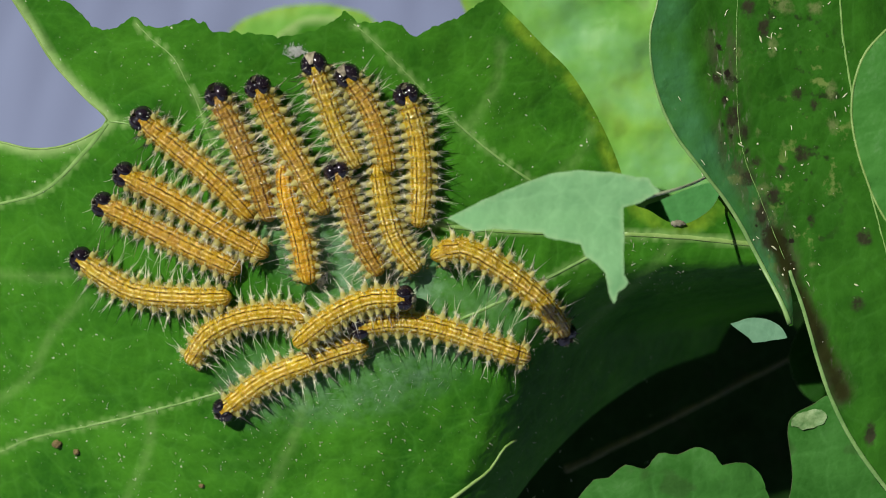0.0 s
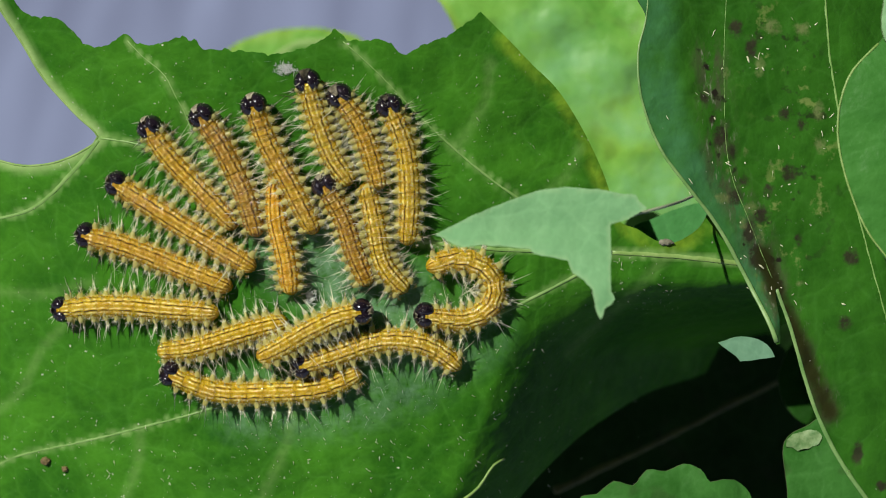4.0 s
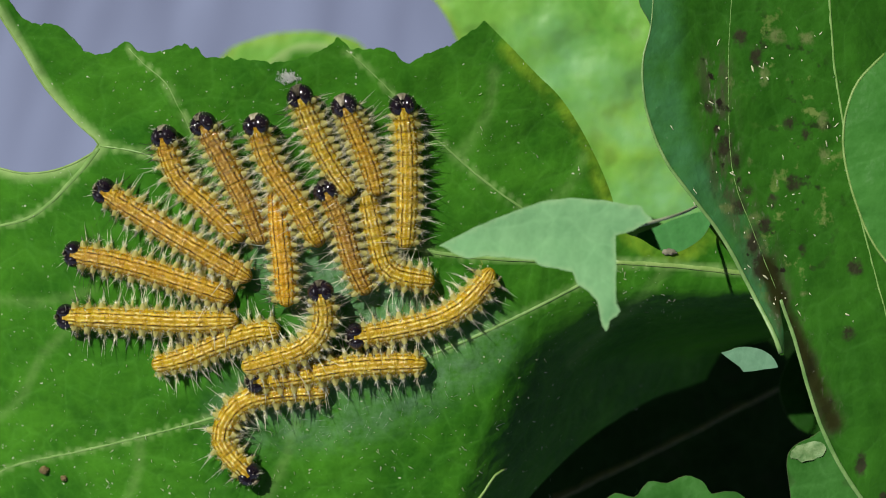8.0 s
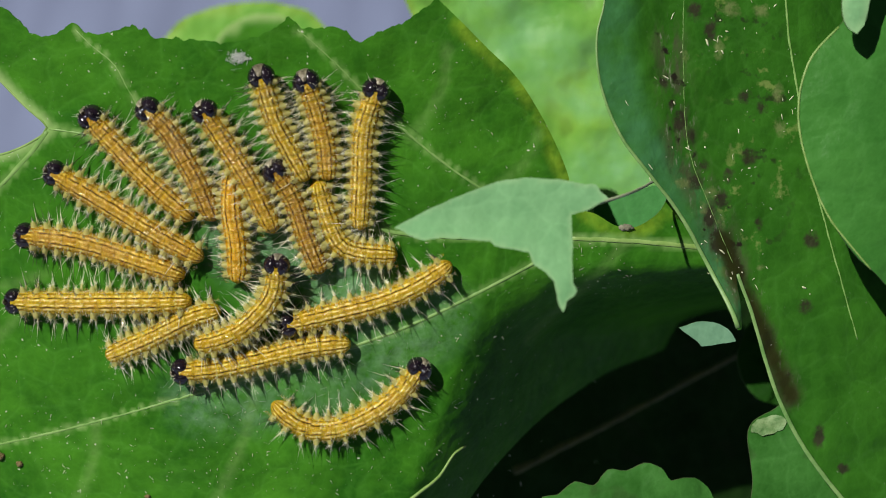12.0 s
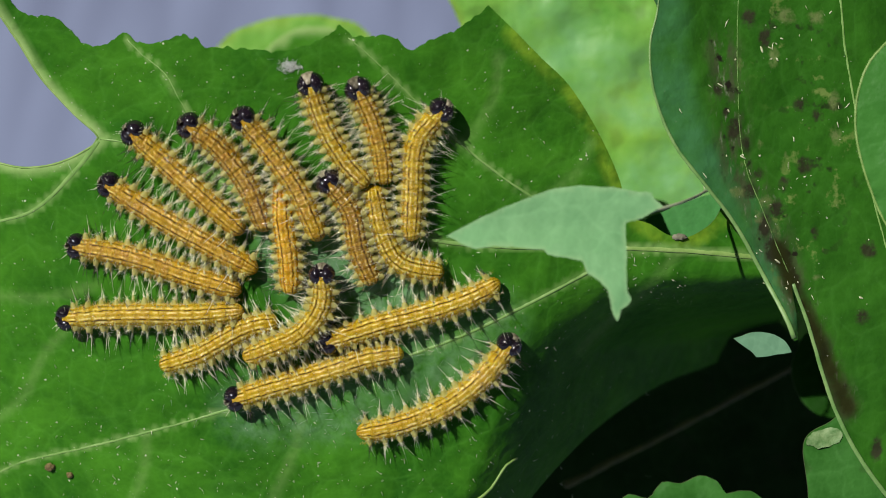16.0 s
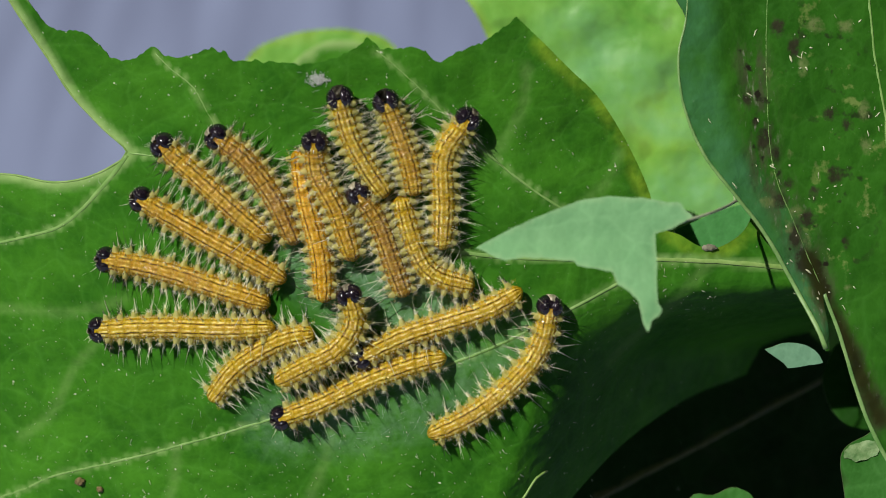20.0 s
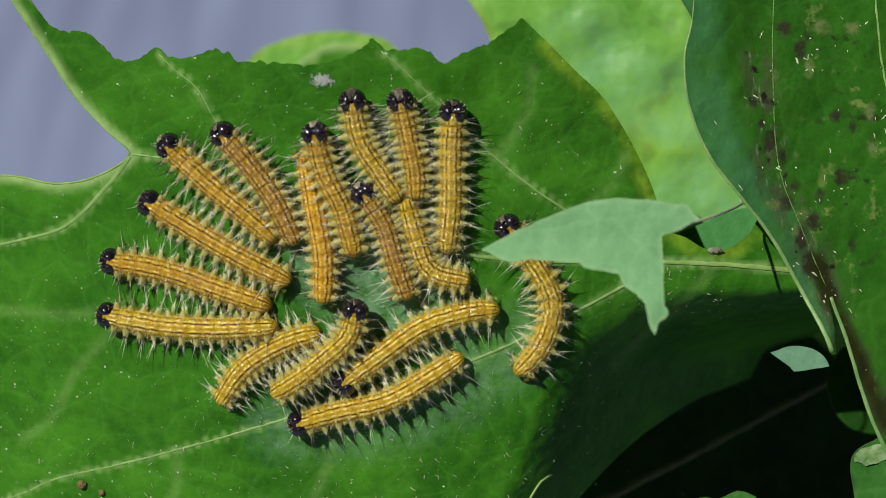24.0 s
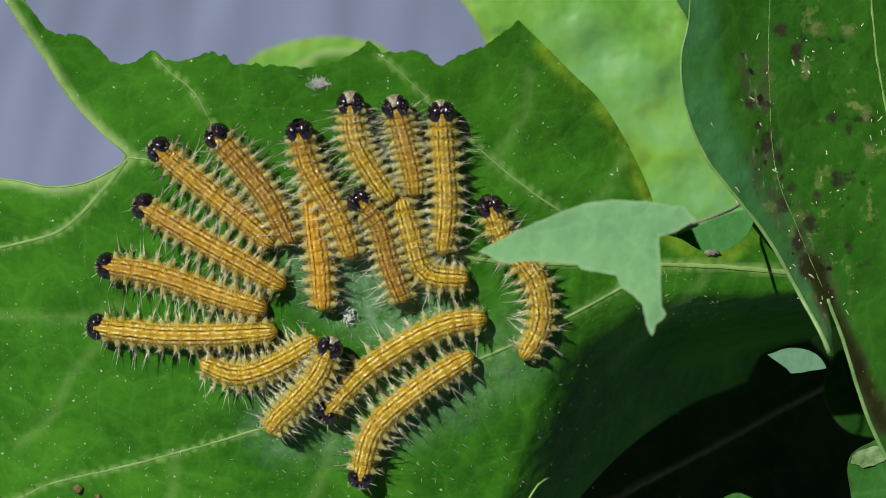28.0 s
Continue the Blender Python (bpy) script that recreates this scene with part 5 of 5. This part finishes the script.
    way("K", 8, -9.34, 7.68, -8.04, 4.78, -7.07, 1.37, -5.60, -1.83)
    way("K", 11, -9.66, 7.68, -8.19, 4.88, -7.05, 1.48, -5.66, -1.73)
    way("K", 13.5, -9.62, 7.82, -7.99, 5.19, -7.09, 1.80, -5.93, -1.63)
    way("K", 17, -9.41, 7.59, -7.65, 4.96, -6.99, 1.59, -5.60, -1.83)
    way("K", 20, -9.37, 7.69, -7.75, 5.04, -6.63, 1.65, -5.50, -1.77)
    way("K", 23.5, -9.33, 7.86, -7.62, 5.13, -6.72, 1.77, -5.58, -1.87)
    way("K", 25, -9.30, 7.89, -7.80, 5.03, -6.67, 1.90, -5.54, -1.74)
    way("K", 28, -9.37, 7.56, -7.85, 5.41, -6.98, 2.05, -5.62, -1.83)
    way("J", 0, 10.34, -7.15, 8.10, -3.97, 4.80, -1.35, 1.31, 0.29, -1.67, -0.95)
    way("J", 1.5, 6.18, -6.98, 8.09, -3.34, 4.84, -0.15, 0.61, 0.48, -2.11, -1.71)
    way("J", 3, 1.44, -4.32, 4.56, -4.81, 6.28, -2.29, 3.99, 0.68, -0.98, -0.83)
    way("J", 4.5, -1.59, -4.25, 3.41, -4.09, 4.89, -1.33, 2.38, 0.65, -1.34, 0.14)
    way("J", 6.5, -6.04, -3.89, -2.07, -4.52, 1.91, -3.51, 4.11, -0.52, 4.09, 1.46)
    way("J", 8, -6.86, -5.09, -2.87, -4.46, 1.10, -3.29, 3.82, -1.03, 5.28, 1.46)
    way("J", 11, -7.81, -5.44, -3.26, -4.74, 0.70, -3.55, 3.68, -1.60, 5.91, 0.60)
    way("J", 13.5, -10.11, -6.08, -5.50, -4.61, -1.07, -3.66, 2.87, -2.21, 5.59, -0.50)
    way("J", 17, -9.87, -6.35, -5.42, -5.05, -1.00, -3.86, 2.92, -2.43, 5.63, -0.75)
    way("J", 20, -9.56, -6.56, -5.57, -4.73, -1.63, -3.56, 1.81, -2.39, 5.01, -0.48)
    way("J", 23.5, -11.52, -8.47, -7.87, -6.02, -4.40, -3.60, -0.50, -2.42, 3.16, -1.98)
    way("J", 25, -11.34, -8.82, -8.08, -6.37, -4.62, -4.20, -1.20, -3.02, 2.21, -3.07)
    way("J", 28, -12.73, -10.87, -9.67, -7.66, -6.18, -5.25, -2.25, -3.35, 2.14, -2.94)
    way("N", 0, -19.67, -14.42, -15.95, -11.65, -12.32, -10.07, -8.75, -8.78, -5.97, -8.26)
    way("N", 1.5, -18.57, -8.99, -15.98, -10.66, -11.98, -10.36, -8.72, -9.51, -6.09, -8.22)
    way("N", 3, -20.91, -9.17, -17.73, -11.08, -13.61, -11.28, -9.53, -10.21, -5.47, -8.14)
    way("N", 4.5, -24.38, -9.87, -19.95, -11.20, -15.29, -11.13, -10.19, -10.98, -5.62, -9.43)
    way("N", 6.5, -25.68, -13.12, -20.87, -11.41, -16.72, -10.72, -12.13, -10.66, -7.58, -10.62)
    way("N", 8, -16.41, -17.81, -18.94, -14.72, -17.06, -11.31, -12.95, -10.23, -8.40, -10.18)
    way("N", 9.5, -5.21, -15.85, -9.32, -16.53, -12.83, -14.61, -12.50, -11.00, -10.18, -8.44)
    way("N", 11, 0.03, -12.68, -3.42, -15.21, -7.97, -16.19, -11.45, -14.08, -11.83, -9.97)
    way("N", 13.5, 3.87, -6.23, 2.63, -9.76, -0.13, -12.28, -4.15, -14.02, -8.66, -14.50)
    way("N", 17, 6.15, -6.82, 3.41, -9.95, -0.09, -12.43, -4.09, -13.90, -8.59, -14.88)
    way("N", 18.5, 5.07, -4.76, 3.93, -8.99, -0.56, -12.20, -4.46, -13.82, -8.31, -14.70)
    way("N", 20, 6.74, -2.33, 5.73, -6.44, 2.73, -9.89, -0.78, -12.35, -4.79, -14.06)
    way("N", 21.5, 8.23, 0.62, 6.48, -4.42, 4.60, -7.58, 2.03, -10.15, -1.21, -12.02)
    way("N", 23.5, 3.91, 3.10, 5.62, -0.80, 6.11, -4.24, 4.38, -7.69, 0.91, -10.13)
    way("N", 24, 2.67, 4.83, 4.60, 2.16, 6.55, -1.76, 5.56, -5.69, 2.83, -8.62)
    way("N", 25, 0.60, 6.12, 2.75, 4.18, 4.92, 0.78, 5.64, -3.63, 4.15, -7.32)
    way("N", 28, 1.51, 6.71, 2.69, 3.83, 5.34, 0.42, 5.82, -3.50, 3.83, -7.17)
    way("O", 0, -7.33, -6.61, -4.18, -6.20, -0.68, -6.71, 3.84, -8.25, 8.25, -9.92)
    way("O", 3, -10.57, -7.64, -6.95, -6.86, -3.45, -6.34, 0.55, -7.08, 4.00, -9.87)
    way("O", 4.5, -12.03, -8.82, -8.59, -7.63, -5.08, -6.36, -1.08, -6.60, 2.69, -8.88)
    way("O", 6.5, -14.23, -8.87, -11.05, -8.83, -7.54, -7.80, -4.05, -7.53, 0.44, -7.77)
    way("O", 8, -15.67, -9.10, -11.87, -8.65, -7.85, -7.85, -3.86, -7.57, 0.14, -7.56)
    way("O", 11, -17.71, -10.16, -14.26, -9.40, -10.74, -8.41, -6.76, -7.69, -2.55, -7.49)
    way("O", 13.5, -18.89, -9.07, -15.49, -9.57, -11.49, -9.06, -7.01, -7.83, -2.57, -7.36)
    way("O", 17, -17.73, -11.98, -13.92, -10.46, -9.91, -8.97, -5.95, -7.75, -2.41, -7.30)
    way("O", 20, -16.70, -11.86, -13.14, -10.61, -9.10, -8.64, -5.13, -7.20, -1.43, -6.51)
    way("O", 23.5, -16.18, -11.94, -12.91, -11.19, -8.43, -10.22, -4.47, -8.02, -1.02, -5.84)
    way("O", 25, -13.44, -13.30, -10.66, -11.55, -6.68, -9.84, -3.22, -7.89, 0.23, -5.48)
    way("O", 26.5, -9.44, -15.85, -9.36, -12.67, -6.52, -8.71, -3.31, -6.28, -0.13, -5.15)
    way("O", 28, -9.91, -16.67, -8.80, -12.64, -5.78, -9.68, -2.32, -7.26, 0.63, -5.59)
    way("L", 0, -3.40, -3.77, -6.62, -4.02, -9.62, -5.43, -12.17, -7.45, -13.45, -8.47)
    way("L", 3, -5.66, -3.58, -8.39, -3.84, -10.90, -5.36, -12.93, -6.88, -14.97, -8.16)
    way("L", 4.5, -6.27, -3.34, -9.01, -4.60, -11.52, -5.86, -14.06, -7.14, -16.10, -7.91)
    way("L", 6.5, -9.69, -2.21, -8.97, -4.03, -10.97, -5.79, -13.98, -6.81, -16.78, -7.85)
    way("L", 8, -9.76, -0.86, -9.53, -3.58, -11.04, -5.84, -14.31, -7.12, -17.36, -7.92)
    way("L", 11, -9.97, -0.20, -10.05, -2.89, -12.08, -5.35, -14.61, -6.83, -17.62, -7.33)
    way("L", 13.5, -9.27, -0.12, -10.31, -3.05, -12.33, -5.51, -14.84, -6.75, -17.59, -7.25)
    way("L", 17, -10.38, -0.21, -10.20, -2.74, -11.73, -5.19, -14.73, -6.66, -17.75, -7.90)
    way("L", 20, -10.30, -0.81, -9.89, -3.16, -11.43, -5.60, -14.20, -7.05, -17.51, -8.78)
    way("L", 23.5, -10.53, -1.56, -10.70, -3.99, -12.70, -5.93, -15.23, -7.89, -18.03, -9.38)
    way("L", 25, -9.55, -2.88, -10.91, -4.81, -12.93, -6.76, -15.46, -8.72, -18.27, -10.46)
    way("L", 28, -12.07, -4.88, -13.03, -7.08, -14.57, -9.04, -16.63, -11.02, -17.95, -12.77)
    way("M", 0, -22.63, -9.91, -20.97, -7.57, -18.33, -6.11, -14.74, -5.48, -11.21, -5.98)
    way("M", 3, -23.87, -7.56, -21.23, -7.01, -18.62, -6.21, -15.53, -5.42, -12.24, -5.39)
    way("M", 4.5, -24.26, -7.54, -21.37, -7.25, -18.75, -6.46, -15.66, -5.42, -12.09, -4.39)
    way("M", 8, -24.75, -7.94, -22.11, -7.28, -18.97, -5.96, -15.89, -4.91, -12.86, -4.63)
    way("M", 11, -24.72, -8.68, -21.82, -7.39, -19.21, -6.12, -16.64, -4.88, -14.12, -4.39)
    way("M", 13.5, -24.88, -8.12, -22.53, -7.34, -19.94, -6.32, -17.37, -5.06, -14.36, -4.31)
    way("M", 17, -24.27, -8.74, -21.40, -7.72, -18.80, -6.21, -16.25, -4.96, -13.26, -4.48)
    way("M", 20, -22.81, -10.11, -20.62, -7.57, -18.52, -6.08, -15.95, -4.85, -12.95, -4.38)
    way("M", 23.5, -22.25, -10.22, -20.34, -7.44, -18.26, -5.95, -15.71, -4.72, -12.72, -4.00)
    way("M", 25, -22.93, -9.54, -20.80, -7.77, -18.45, -6.03, -15.91, -4.81, -12.92, -4.10)
    way("M", 28, -23.37, -6.54, -20.62, -7.56, -18.08, -7.08, -15.53, -5.86, -12.76, -4.17)
    for c in CATERPILLARS.values():
        crawl(c)
    sway(bottom_leaf, host, ((0.0, 0.1, 0.9), (3.0, 0.2, 1.0), (7.6, 0.0, 1.0), (10.2, 0.0, 0.2), (15.0, 0.0, 0.0), (28.0, 0.0, 0.0)))
    sway(corner_leaf, host, ((0.0, -1.1, 0.3), (2.5, -0.5, 0.2), (7.6, -0.35, 0.1), (11.0, -0.1, 0.0), (15.3, -0.3, 0.0), (18.0, 0.4, -0.2), (21.0, 0.2, -0.2), (25.0, 0.7, -0.2), (28.0, 0.6, -0.2)))


motions()
